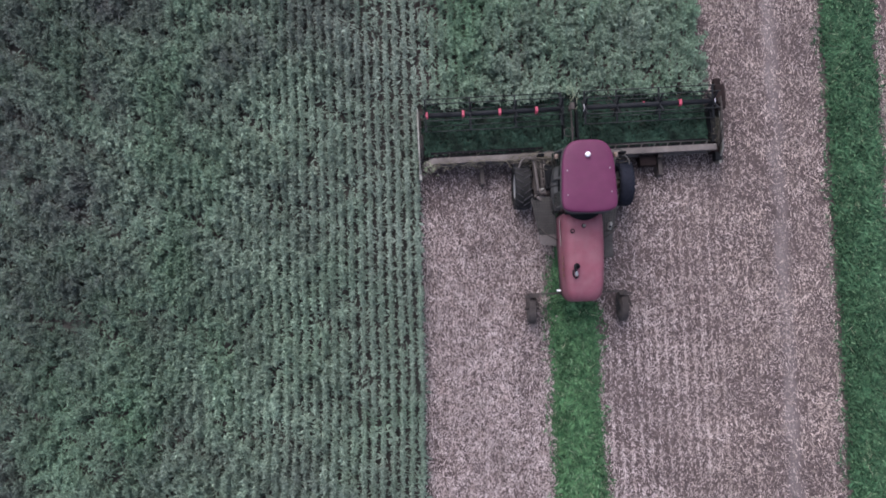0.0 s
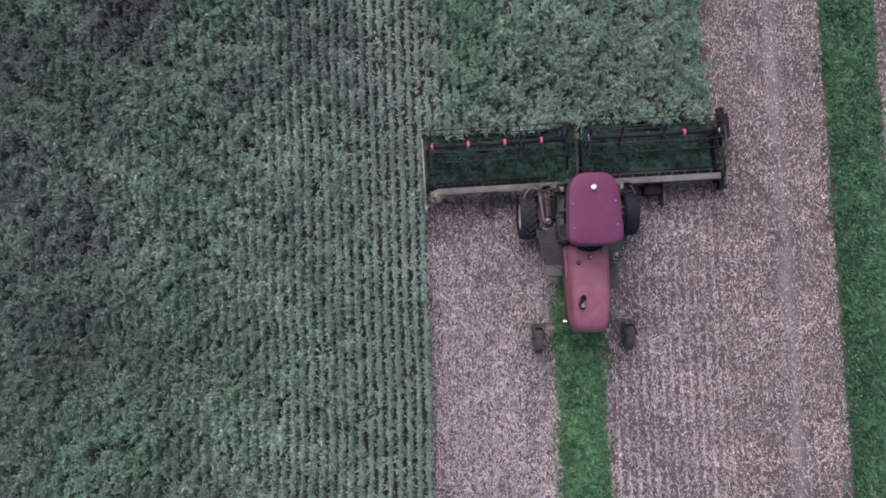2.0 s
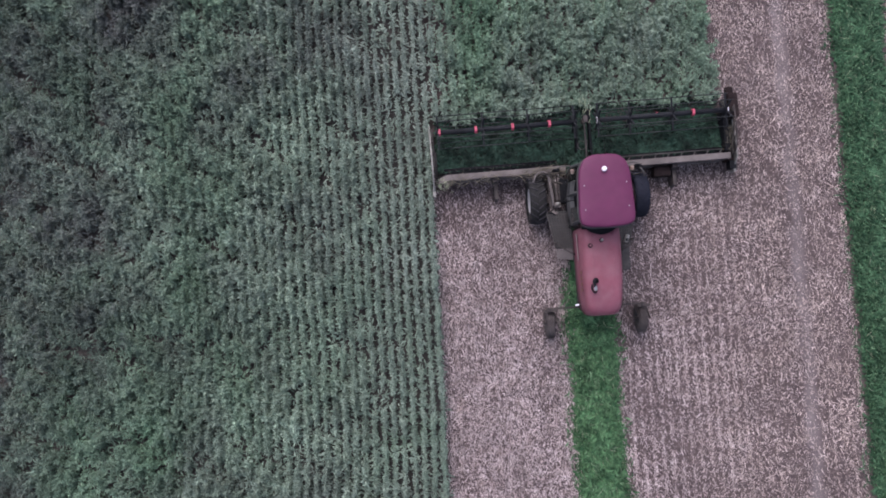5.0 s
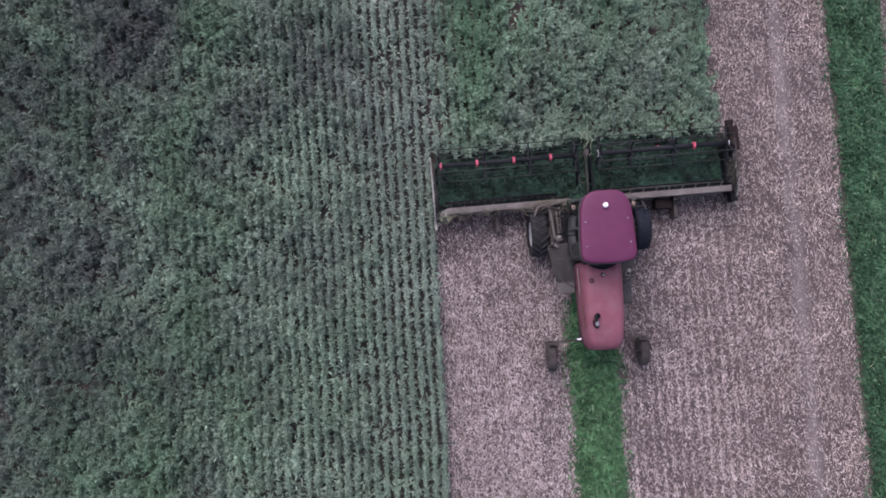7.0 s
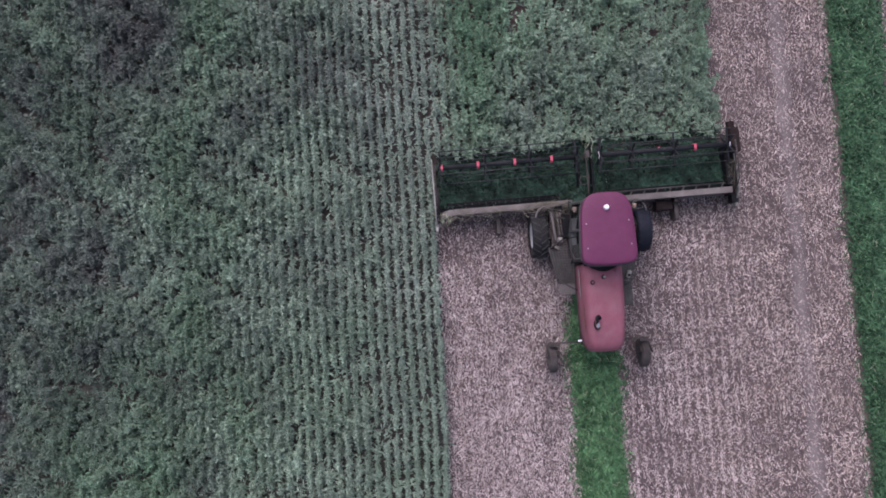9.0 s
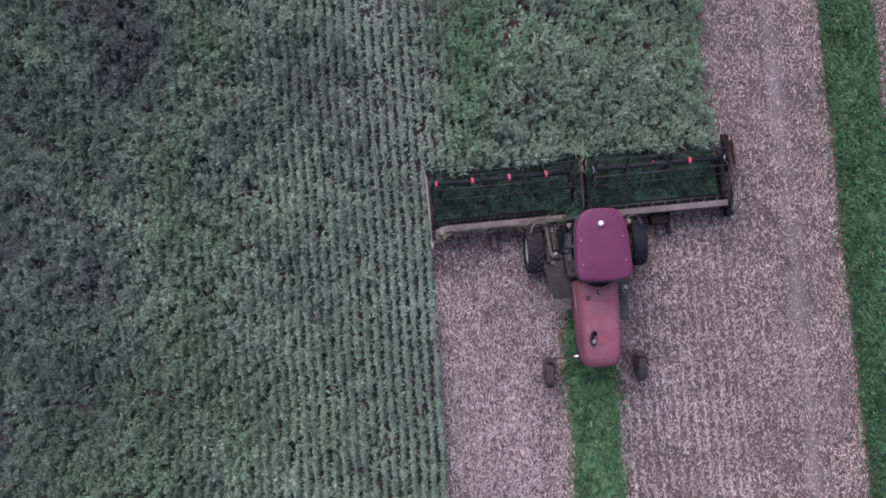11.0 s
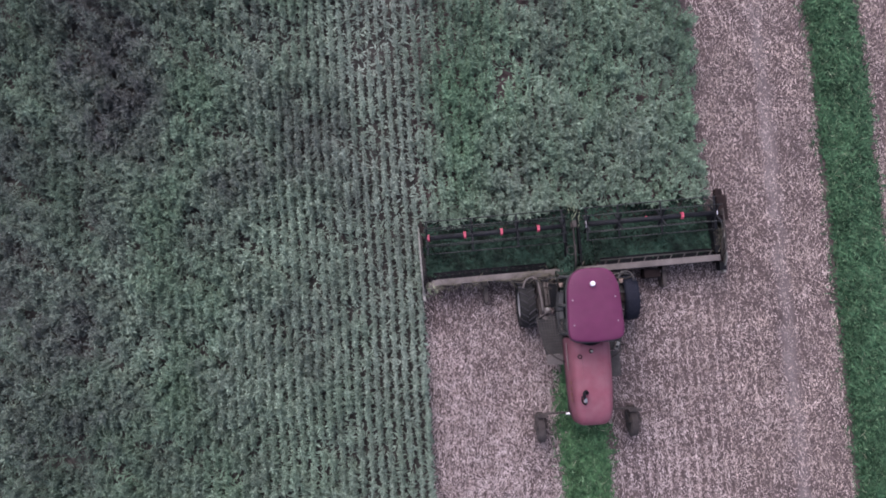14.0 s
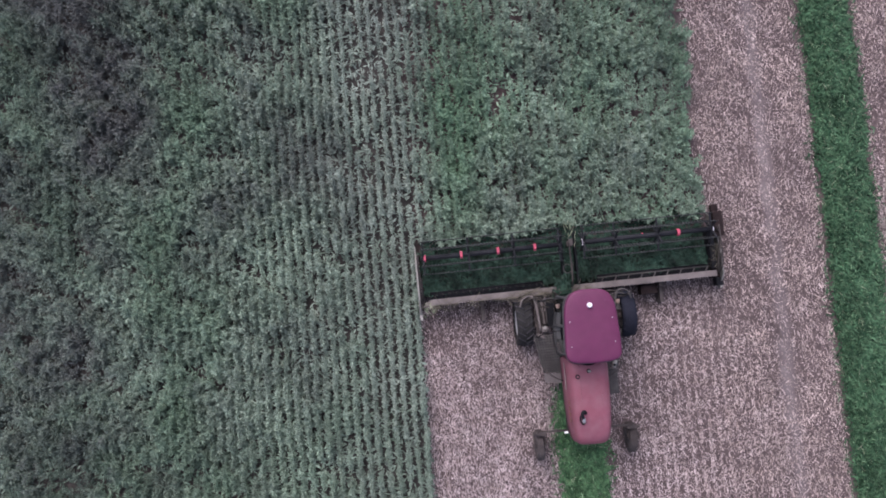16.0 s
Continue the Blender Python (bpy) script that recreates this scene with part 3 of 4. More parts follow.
# ---- windrows ----
def windrow(name, cx, half, y0, y1, near0, near1, seed, label, fresh=False):
    r = np.random.RandomState(seed)
    e = thing(name, pose(cx, 0, 0), label, "windrow", "windrows of cut crop")
    end = -1.7 if fresh else y1
    green = M_swath if fresh else M_old_swath

    def lump(x, y):
        """Uneven height of the heap, clod by clod."""
        return 1 + 0.30 * wave(x, y, 1.7, seed + 1) + 0.30 * wave(x, y, 5.5, seed + 2)
    ys = np.concatenate([np.arange(y0, near0, 0.8), np.arange(near0, min(end, near1), 0.12), np.arange(min(end, near1), end + 0.01, 0.8)])
    us = np.linspace(-1, 1, 15)
    U, Y2 = np.meshgrid(us, ys)
    A = half * (0.80 + 0.06 * wave(Y2, np.sign(U) * 3, 2.1, seed) + 0.05 * wave(Y2, np.sign(U) * 5, 6.0, seed + 5))
    Z2 = 0.23 * np.clip(1 - np.abs(U) ** 2.4, 0, 1) * lump(U * A, Y2) - 0.01
    P = np.stack([U * A, Y2, Z2], 2)
    bm = bmesh.new()
    rows = [[bm.verts.new(q) for q in line] for line in P.tolist()]
    for a, b in zip(rows, rows[1:]):
        for i in range(len(us) - 1):
            bm.faces.new((a[i], a[i + 1], b[i + 1], b[i]))
    part("mound", bm, green, e, smooth=True)
    # cut leaves and stems lying every way, more of them along the row
    for nm, per, mat, ln, wd, lift in (("cut_leaves", 1100, green, (0.06, 0.24), 0.22, 0.10), ("wilting_leaves", 120, M_wilt, (0.06, 0.16), 0.22, 0.11), ("stem_litter", 34, M_stalk, (0.10, 0.34), 0.045, 0.10)):
        def some(a0, a1, dens):
            return r.uniform(a0, a1, int((a1 - a0) * half * 2 * dens))
        py = np.concatenate([some(near0, near1, per), some(y0, near0, per * 0.12), some(near1, y1, per * 0.12)])
        if fresh:
            # leaves kept sparse beside the hood, imitating its shade; denser further back
            py = py[r.uniform(0, 1, len(py)) < np.clip((-1.8 - py) / 1.5, 0.05, 1)]
        k = len(py)
        u = np.clip(r.normal(0, 0.55, k), -1.25, 1.25)
        u = np.where(r.uniform(0, 1, k) < 0.62, r.uniform(-1, 1, k), u)
        side = np.sign(u)
        w = half * (0.95 + 0.08 * wave(py, side * 3, 2.1, seed) + 0.06 * wave(py, side * 5, 7.0, seed + 5))
        z = 0.235 * np.clip(1 - np.abs(u) ** 2.2, 0, 1) * lump(u * w, py) + r.uniform(-0.03, lift, k)
        az = r.normal(math.pi / 2, 0.9, k) + np.where(r.uniform(0, 1, k) < 0.5, math.pi, 0)
        ln_a = r.uniform(*ln, k)
        v = leaf_verts(np.stack([u * w, py, np.maximum(z, 0.01)], 1), az, r.normal(0.22, 0.38, k), ln_a, ln_a * wd * r.uniform(0.7, 1.3, k), r.normal(0.3, 0.45, k))
        ob = sheet_mesh(nm, v, LEAF, mat)
        ob.parent = e
        tagged(ob, kind="stuff")
    return e


windrow("windrow", 0.03, 0.78, -40, 0.9, -12.5, 0.9, 61, "fresh dark green windrow of cut crop behind the machine", True)
windrow("windrow", 9.37, 0.86, -40, 45, -12.5, 14, 62, "older dark green windrow with pale stalks on stubble")


# ---- draper header ----
HEAD = pose(0, 1.15, 0, 0, 0, 1.7)
head = thing("draper_header", HEAD, "wide dusty draper header with black pickup reel in crop", "harvester header")

bm = bmesh.new()
box(bm, (0.1, 0, 0.93), (8.86, 0.19, 0.20), None, 0.02)
box(bm, (0.1, -0.02, 0.42), (8.7, 0.14, 0.14), None, 0.015)
beam = part("back_beam", bm, M_beam, head, "pale dusty steel tube")
bm = bmesh.new()
loft(bm, [[(x, y0, z0), (x, y1, z0), (x, y1, z1), (x, y0, z1)] for x, y0, y1, z0, z1 in ((-4.31, -0.09, 0.09, 0.84, 1.01), (-4.42, -0.11, 0.06, 0.82, 0.98), (-4.56, -0.13, 0.00, 0.74, 0.90))])
part("beam_end", bm, M_beam, beam, "bent scuffed beam end")
for x in np.arange(-4.2, 4.5, 0.72):
    if abs(x) > 0.7:
        part("back_upright", box(bmesh.new(), (x, -0.03, 0.68), (0.07, 0.10, 0.42), None, 0.008), M_frame, beam)
for sx, nm in ((-1, "back_sheet"), (1, "back_sheet")):
    bm = bmesh.new()
    box(bm, (sx * 2.55 + 0.05, 0.105, 0.66), (3.55, 0.012, 0.42))
    part(nm, bm, M_black, head)
    # rolled black belt edge with its brackets in front of the beam
    bm = bmesh.new()
    tube(bm, [(sx * 0.85, 0.30, 0.73), (sx * 4.38, 0.30, 0.73)], 0.035, 8)
    part("belt_roller", bm, M_black, head, smooth=True)
    for k in range(9 if sx > 0 else 16):
        bm = bmesh.new()
        if sx > 0:
            box(bm, (1.0 + 0.41 * k, 0.17, 0.86), (0.035, 0.17, 0.03), Matrix.Rotation(-0.5, 3, "Z"), 0.006)
        else:
            box(bm, (-1.05 - 0.21 * k, 0.245, 0.86), (0.05, 0.05, 0.03), None, 0.006)
        part("deck_bracket", bm, M_grate if sx > 0 and k > 2 else M_frame, head)
    # black strip laid in the gap before the beam, standing for its shade
    part("gap_shade_strip", box(bmesh.new(), (sx * 2.6, 0.165, 0.70), (3.6, 0.12, 0.02), None, 0.004), M_black, head)
    bm = bmesh.new()
    tube(bm, [(sx * 0.85, 0.245, 0.86), (sx * 4.36, 0.245, 0.86)], 0.020, 8)
    part("deck_rail", bm, M_grate if sx > 0 else M_black, head, smooth=True)
    # sloping draper deck with raised slats
    bm = bmesh.new()
    loft(bm, [[(x, 0.20, 0.66), (x, 1.50, 0.20), (x, 1.50, 0.14), (x, 0.20, 0.60)] for x in (sx * 0.80, sx * 4.63)])
    deck = part("draper_deck", bm, M_belt, head, "black rubber draper belt")
    for k in range(11):
        bm = bmesh.new()
        x = sx * (0.98 + 0.32 * k)
        loft(bm, [[(x + a, 0.26, 0.665), (x + a, 1.44, 0.250)] + [(x + a, 1.44, 0.222), (x + a, 0.26, 0.640)] for a in (-0.014, 0.014)])
        part("belt_slat", bm, M_belt, deck)
bm = bmesh.new()
loft(bm, [[(x, 0.10, 0.40), (x, 1.50, 0.18), (x, 1.50, 0.12), (x, 0.10, 0.34)] for x in (-0.78, 0.78)])
part("centre_deck", bm, M_belt, head)

# cutterbar with knife guards
bm = bmesh.new()
box(bm, (0.03, 1.56, 0.13), (9.2, 0.12, 0.05), None, 0.01)
bar = part("cutterbar", bm, M_frame, head)
bm = bmesh.new()
for k in range(90):
    x = -4.5 + k * 0.1015
    loft(bm, [[(x - 0.018, 1.6, 0.15), (x + 0.018, 1.6, 0.15), (x + 0.018, 1.6, 0.11), (x - 0.018, 1.6, 0.11)],
              [(x - 0.004, 1.72, 0.13), (x + 0.004, 1.72, 0.13), (x + 0.004, 1.72, 0.125), (x - 0.004, 1.72, 0.125)]])
tagged(part("knife_guard_row", bm, M_frame, bar), kind="stuff")


def end_sheet(sx, shift):
    """The upright end plate with its crop divider nose."""
    bm = bmesh.new()
    prof = [(-0.36, 0.25), (-0.36, 0.62), (-0.05, 1.02), (0.55, 1.04), (1.30, 0.86), (1.85, 0.42), (1.98, 0.16), (1.2, 0.08), (0, 0.10)]
    loft(bm, [[(sx * x, y + shift, z) for y, z in prof] for x in (4.71, 4.74)])
    ob = part("end_sheet", bm, M_frame if sx < 0 else M_end, head, "scuffed grey end plate")
    bm = bmesh.new()
    tube(bm, [(sx * 4.728, -0.36 + shift, 0.62), (sx * 4.728, -0.05 + shift, 1.04), (sx * 4.728, 0.55 + shift, 1.06), (sx * 4.728, 1.3 + shift, 0.88), (sx * 4.728, 1.86 + shift, 0.44)], 0.024, 8)
    part("edge_rail", bm, M_pale, ob, "worn pale edge tube", smooth=True)
    part("end_foot", box(bmesh.new(), (sx * 4.725, -0.30 + shift, 0.58), (0.085, 0.34, 0.30), None, 0.02), M_pale, ob)
    if sx > 0:
        part("drive_cover", box(bmesh.new(), (sx * 4.60, 0.15 + shift, 0.55), (0.20, 0.55, 0.5), None, 0.03), M_rust, ob)
    return ob


left_end = end_sheet(-1, -0.05)
right_end = end_sheet(1, 0.0)
bm = bmesh.new()
box(bm, (4.68, 1.52, 1.14), (0.32, 0.78, 0.28), None, 0.06)
box(bm, (4.66, 1.98, 1.05), (0.22, 0.30, 0.2), None, 0.05)
part("reel_drive_cover", bm, M_rust, head, "dusty brown reel drive shield")
bm = bmesh.new()
tube(bm, arc([(4.62, 1.5, 1.2), (4.66, 0.9, 1.22), (4.60, 0.4, 1.08), (4.62, 0.0, 0.9)]), 0.028, 8)
part("drive_hose", bm, M_hose, head, smooth=True)
bm = bmesh.new()
box(bm, (4.66, -0.26, 0.62), (0.20, 0.26, 0.34), None, 0.03)
part("corner_gearbox", bm, M_black, head)
bm = bmesh.new()
box(bm, (4.88, 0.35, 0.30), (0.10, 1.5, 0.30), None, 0.03)
part("outer_skid", bm, M_frame, head)

# pickup reel in two halves
REEL_Y, REEL_Z, REEL_R = 1.36, 1.34, 0.50


def reel(x0, x1, spin, reds, whites, dim, spiders):
    bm = bmesh.new()
    tube(bm, [(x0, REEL_Y, REEL_Z), (x1, REEL_Y, REEL_Z)], 0.076, 16)
    core = part("reel_tube", bm, M_reel, head, "glossy black reel tube", smooth=True)
    for x in reds:
        bm = bmesh.new()
        tube(bm, [(x - 0.038, REEL_Y, REEL_Z), (x + 0.038, REEL_Y, REEL_Z)], 0.108, 14)
        box(bm, (x, REEL_Y + 0.01, REEL_Z + 0.11), (0.062, 0.15, 0.03), None, 0.006)
        part("red_collar", bm, M_red, core, "bright red plastic collar")
    for x in dim:
        bm = bmesh.new()
        box(bm, (x, REEL_Y + 0.075, REEL_Z + 0.02), (0.05, 0.03, 0.06), None, 0.006)
        part("red_collar", bm, M_red, core, "bright red plastic collar")
    for x in whites:
        bm = bmesh.new()
        tube(bm, [(x - 0.017, REEL_Y, REEL_Z), (x + 0.017, REEL_Y, REEL_Z)], 0.108, 14)
        part("pale_collar", bm, M_white, core, "worn white collar")
    n = 6
    for x in spiders:
        bm = bmesh.new()
        tube(bm, [(x - 0.03, REEL_Y, REEL_Z), (x + 0.03, REEL_Y, REEL_Z)], 0.11, 14)
        spider = part("reel_spider", bm, M_reel, head)
        for k in range(n):
            a = spin + 2 * math.pi * k / n
            p = Vector((x, REEL_Y + REEL_R * math.cos(a), REEL_Z + REEL_R * math.sin(a)))
            c = Vector((x, REEL_Y, REEL_Z))
            d = (p - c)
            q = Matrix.Rotation(a, 3, "X")
            part("spoke", box(bmesh.new(), c + d * 0.5, (0.045, d.length, 0.05), q, 0.0), M_reel, spider)
    for k in range(n):
        a = spin + 2 * math.pi * k / n
        y, z = REEL_Y + REEL_R * math.cos(a), REEL_Z + REEL_R * math.sin(a)
        bm = bmesh.new()
        tube(bm, [(x0, y, z), (x1, y, z)], 0.014, 8)
        bat = part("reel_bat", bm, M_bat, head, "slim steel bat tube", smooth=True)
        bm = bmesh.new()
        for j in range(int((x1 - x0) / 0.095)):
            x = x0 + 0.05 + j * 0.095
            tube(bm, [(x, y, z), (x, y + 0.015, z - 0.10), (x, y + 0.05, z - 0.21)], [0.016, 0.014, 0.008], 4)
        tagged(part("tine_row", bm, M_tine, bat), kind="stuff")


reel(-4.56, -0.22, 0.04, (-4.44, -3.32, -2.19, -1.06), (-0.29,), (), (-4.48, -3.10, -1.71, -0.30))
reel(0.38, 4.50, 0.12, (3.38,), (0.42, 4.44), (2.27,), (0.44, 1.42, 2.74, 4.40))
for x, lab in ((-4.66, "reel_arm"), (-0.03, "reel_arm"), (4.60, "reel_arm")):
    bm = bmesh.new()
    tube(bm, arc([(x, 0.02, 1.02), (x, 0.25, 1.42), (x, 0.9, 1.52), (x, REEL_Y + 0.1, REEL_Z + 0.16)]), 0.024, 8)
    arm = part(lab, bm, M_frame, head, smooth=True)
    bm = bmesh.new()
    box(bm, (x, REEL_Y, REEL_Z), (0.07, 0.16, 0.20), None, 0.02)
    part("bearing_block", bm, M_frame, arm)
    bm = bmesh.new()
    tube(bm, [(x + 0.06, 0.08, 0.9), (x + 0.06, 0.75, 1.42)], [0.022, 0.016], 8)
    part("reel_cylinder", bm, M_frame, arm, smooth=True)
bm = bmesh.new()
loop = [(-0.03, 0.62 + 0.02, 1.40)] + [(-0.15 + 0.125 * math.cos(q), 0.60 + 0.135 * math.sin(q), 1.42 + 0.01 * i) for i, q in enumerate(radians(20 + 45 * j) for j in range(9))] + [(-0.02, 0.78, 1.50), (-0.02, 1.0, 1.53)]
tube(bm, arc([(-0.02, 0.1, 1.15), (-0.02, 0.35, 1.36)] + loop), 0.009, 6)
part("hose_loop", bm, M_grate, head, "pale looped hydraulic hose", smooth=True)
bm = bmesh.new()
box(bm, (0.02, REEL_Y + 0.02, REEL_Z + 0.2), (0.12, 0.22, 0.08), None, 0.02)
part("centre_bracket", bm, M_frame, head)

for x in (-0.20, 0.22):
    bm = bmesh.new()
    loft(bm, [[(x + d, 0.05, 0.55), (x + d, 0.05, 1.02), (x + d, 0.9, 1.10), (x + d, 1.72, 1.16), (x + d, 1.74, 0.95), (x + d, 0.9, 0.78)] for d in (-0.03, 0.03)])
    part("centre_shield", bm, M_black, head, "black plate beside the middle arm")
bm = bmesh.new()
box(bm, (4.50, 0.78, 0.72), (0.17, 1.25, 0.50), None, 0.03)
part("inner_end_cover", bm, M_black, head, "black cover inside the end plate")

# stabiliser legs with small wheels behind the beam
for x in (-2.82, 2.82):
    bm = bmesh.new()
    box(bm, (x, -0.12, 0.62), (0.16, 0.20, 0.5), None, 0.02)
    box(bm, (x + 0.03, -0.40, 0.56), (0.12, 0.66, 0.10), None, 0.02)
    leg = part("stabiliser_leg", bm, M_frame, head, "brown stabiliser leg")
    bm = bmesh.new()
    lathe(bm, [(0.22, -0.06), (0.25, -0.03), (0.25, 0.03), (0.22, 0.06), (0.10, 0.05), (0.10, -0.05)], (x + 0.03, -0.52, 0.25), 20)
    part("stabiliser_wheel", bm, M_muddy, leg, smooth=True)

# cut crop riding on the drapers
r = np.random.RandomState(71)
k = 8200
px = r.uniform(-4.55, 4.5, k)
py = 0.30 + r.uniform(0, 1, k) ** 1.5 * 1.85
heap = 0.10 * (1 + wave(px, py, 3.0, 72)) * np.clip((py - 0.3) * 3, 0, 1)
pz = 0.70 - (py - 0.2) * 0.35 + heap + r.uniform(-0.03, 0.05, k)
ln = r.uniform(0.08, 0.20, k)
v = leaf_verts(np.stack([px, py, pz], 1), r.uniform(0, 6.3, k), r.normal(0.15, 0.24, k), ln, ln * r.uniform(0.2, 0.40, k), r.normal(0.2, 0.3, k))
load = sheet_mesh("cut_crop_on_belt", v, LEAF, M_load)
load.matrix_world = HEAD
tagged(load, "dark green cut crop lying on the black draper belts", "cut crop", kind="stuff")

# stalks caught on beam and linkage
r = np.random.RandomState(73)
k = 210
px = np.concatenate([r.normal(-1.15, 0.55, k - 100), r.uniform(-4.5, -0.9, 70), r.normal(0.2, 0.18, 30)])
py = np.concatenate([r.normal(-0.07, 0.09, k - 100), r.normal(-0.12, 0.03, 70), r.normal(-0.06, 0.09, 30)])
ln = r.uniform(0.15, 0.45, k)
v = leaf_verts(np.stack([px, py, r.uniform(1.03, 1.16, k)], 1), r.normal(0, 0.6, k) + np.where(r.uniform(0, 1, k) < 0.5, math.pi, 0), r.normal(0.05, 0.2, k), ln, r.uniform(0.010, 0.022, k), r.normal(0.3, 0.3, k))
caught = sheet_mesh("caught_stalks", v, LEAF, M_dry)
caught.matrix_world = HEAD
tagged(caught, "dry stalks draped over the header beam", "stalks", kind="stuff")
k = 150
v = leaf_verts(np.stack([r.normal(-0.22, 0.16, k), r.normal(0.1, 0.14, k), r.uniform(1.04, 1.2, k)], 1), r.uniform(0, 6.3, k), r.normal(0.2, 0.4, k), r.uniform(0.1, 0.25, k), r.uniform(0.02, 0.06, k), r.normal(0.4, 0.3, k))
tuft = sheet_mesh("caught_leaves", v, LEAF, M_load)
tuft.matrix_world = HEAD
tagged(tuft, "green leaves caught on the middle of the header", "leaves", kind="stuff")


# plants wedged beside the end drive
k = 90
v = leaf_verts(np.stack([r.normal(4.56, 0.07, k), r.uniform(0.15, 0.95, k), r.uniform(0.82, 1.08, k)], 1), r.uniform(0, 6.3, k), r.normal(0.2, 0.4, k), r.uniform(0.06, 0.18, k), r.uniform(0.010, 0.024, k), r.normal(0.4, 0.3, k))
wedge = sheet_mesh("wedged_plants", v, LEAF, M_dry)
wedge.matrix_world = HEAD
tagged(wedge, "wilted stalks wedged against the header end", "stalks", kind="stuff")
# pale torn stalks hung on the middle bracket
k = 16
v = leaf_verts(np.stack([r.normal(0.02, 0.07, k), r.normal(1.62, 0.16, k), r.uniform(1.45, 1.62, k)], 1), r.normal(1.5, 0.5, k), r.normal(0.0, 0.2, k), r.uniform(0.12, 0.30, k), r.uniform(0.010, 0.020, k), r.normal(0.4, 0.3, k))
torn = sheet_mesh("torn_stalks", v, LEAF, M_stalk)
torn.matrix_world = HEAD
tagged(torn, "pale torn stalks hung over the reel bracket", "stalks", kind="stuff")
# pale torn leaves snagged on the outer end of the beam
k = 46
v = leaf_verts(np.stack([r.normal(-4.46, 0.14, k), r.normal(-0.12, 0.10, k), r.uniform(0.86, 1.06, k)], 1), r.uniform(0, 6.3, k), r.normal(0.0, 0.25, k), r.uniform(0.06, 0.20, k), r.uniform(0.012, 0.035, k), r.normal(0.3, 0.3, k))
snag = sheet_mesh("snagged_leaves", v, LEAF, M_stalk)
snag.matrix_world = HEAD
tagged(snag, "pale torn leaves snagged on the beam end", "leaves", kind="stuff")
# dark box added where shade lies behind the beam
bm = bmesh.new()
box(bm, (2.45, -0.28, 0.50), (0.52, 0.30, 0.42), None, 0.05)
part("beam_shade_box", bm, M_rust, head, "dark brown box for the shade behind the beam")


# ---- windrower tractor ----
wr = thing("windrower", pose(0.0, 0, 0, 0, 0, 0.5), "dusty red self-propelled windrower with pink-red cab roof", "windrower")

bm = bmesh.new()
box(bm, (0, 0.2, 0.95), (2.5, 0.30, 0.26), None, 0.03)
for x in (-0.42, 0.42):
    box(bm, (x, -1.5, 1.02), (0.14, 3.5, 0.22), None, 0.02)
box(bm, (0, -3.15, 0.92), (2.9, 0.055, 0.10), None, 0.012)
chassis = part("chassis", bm, M_frame, wr)


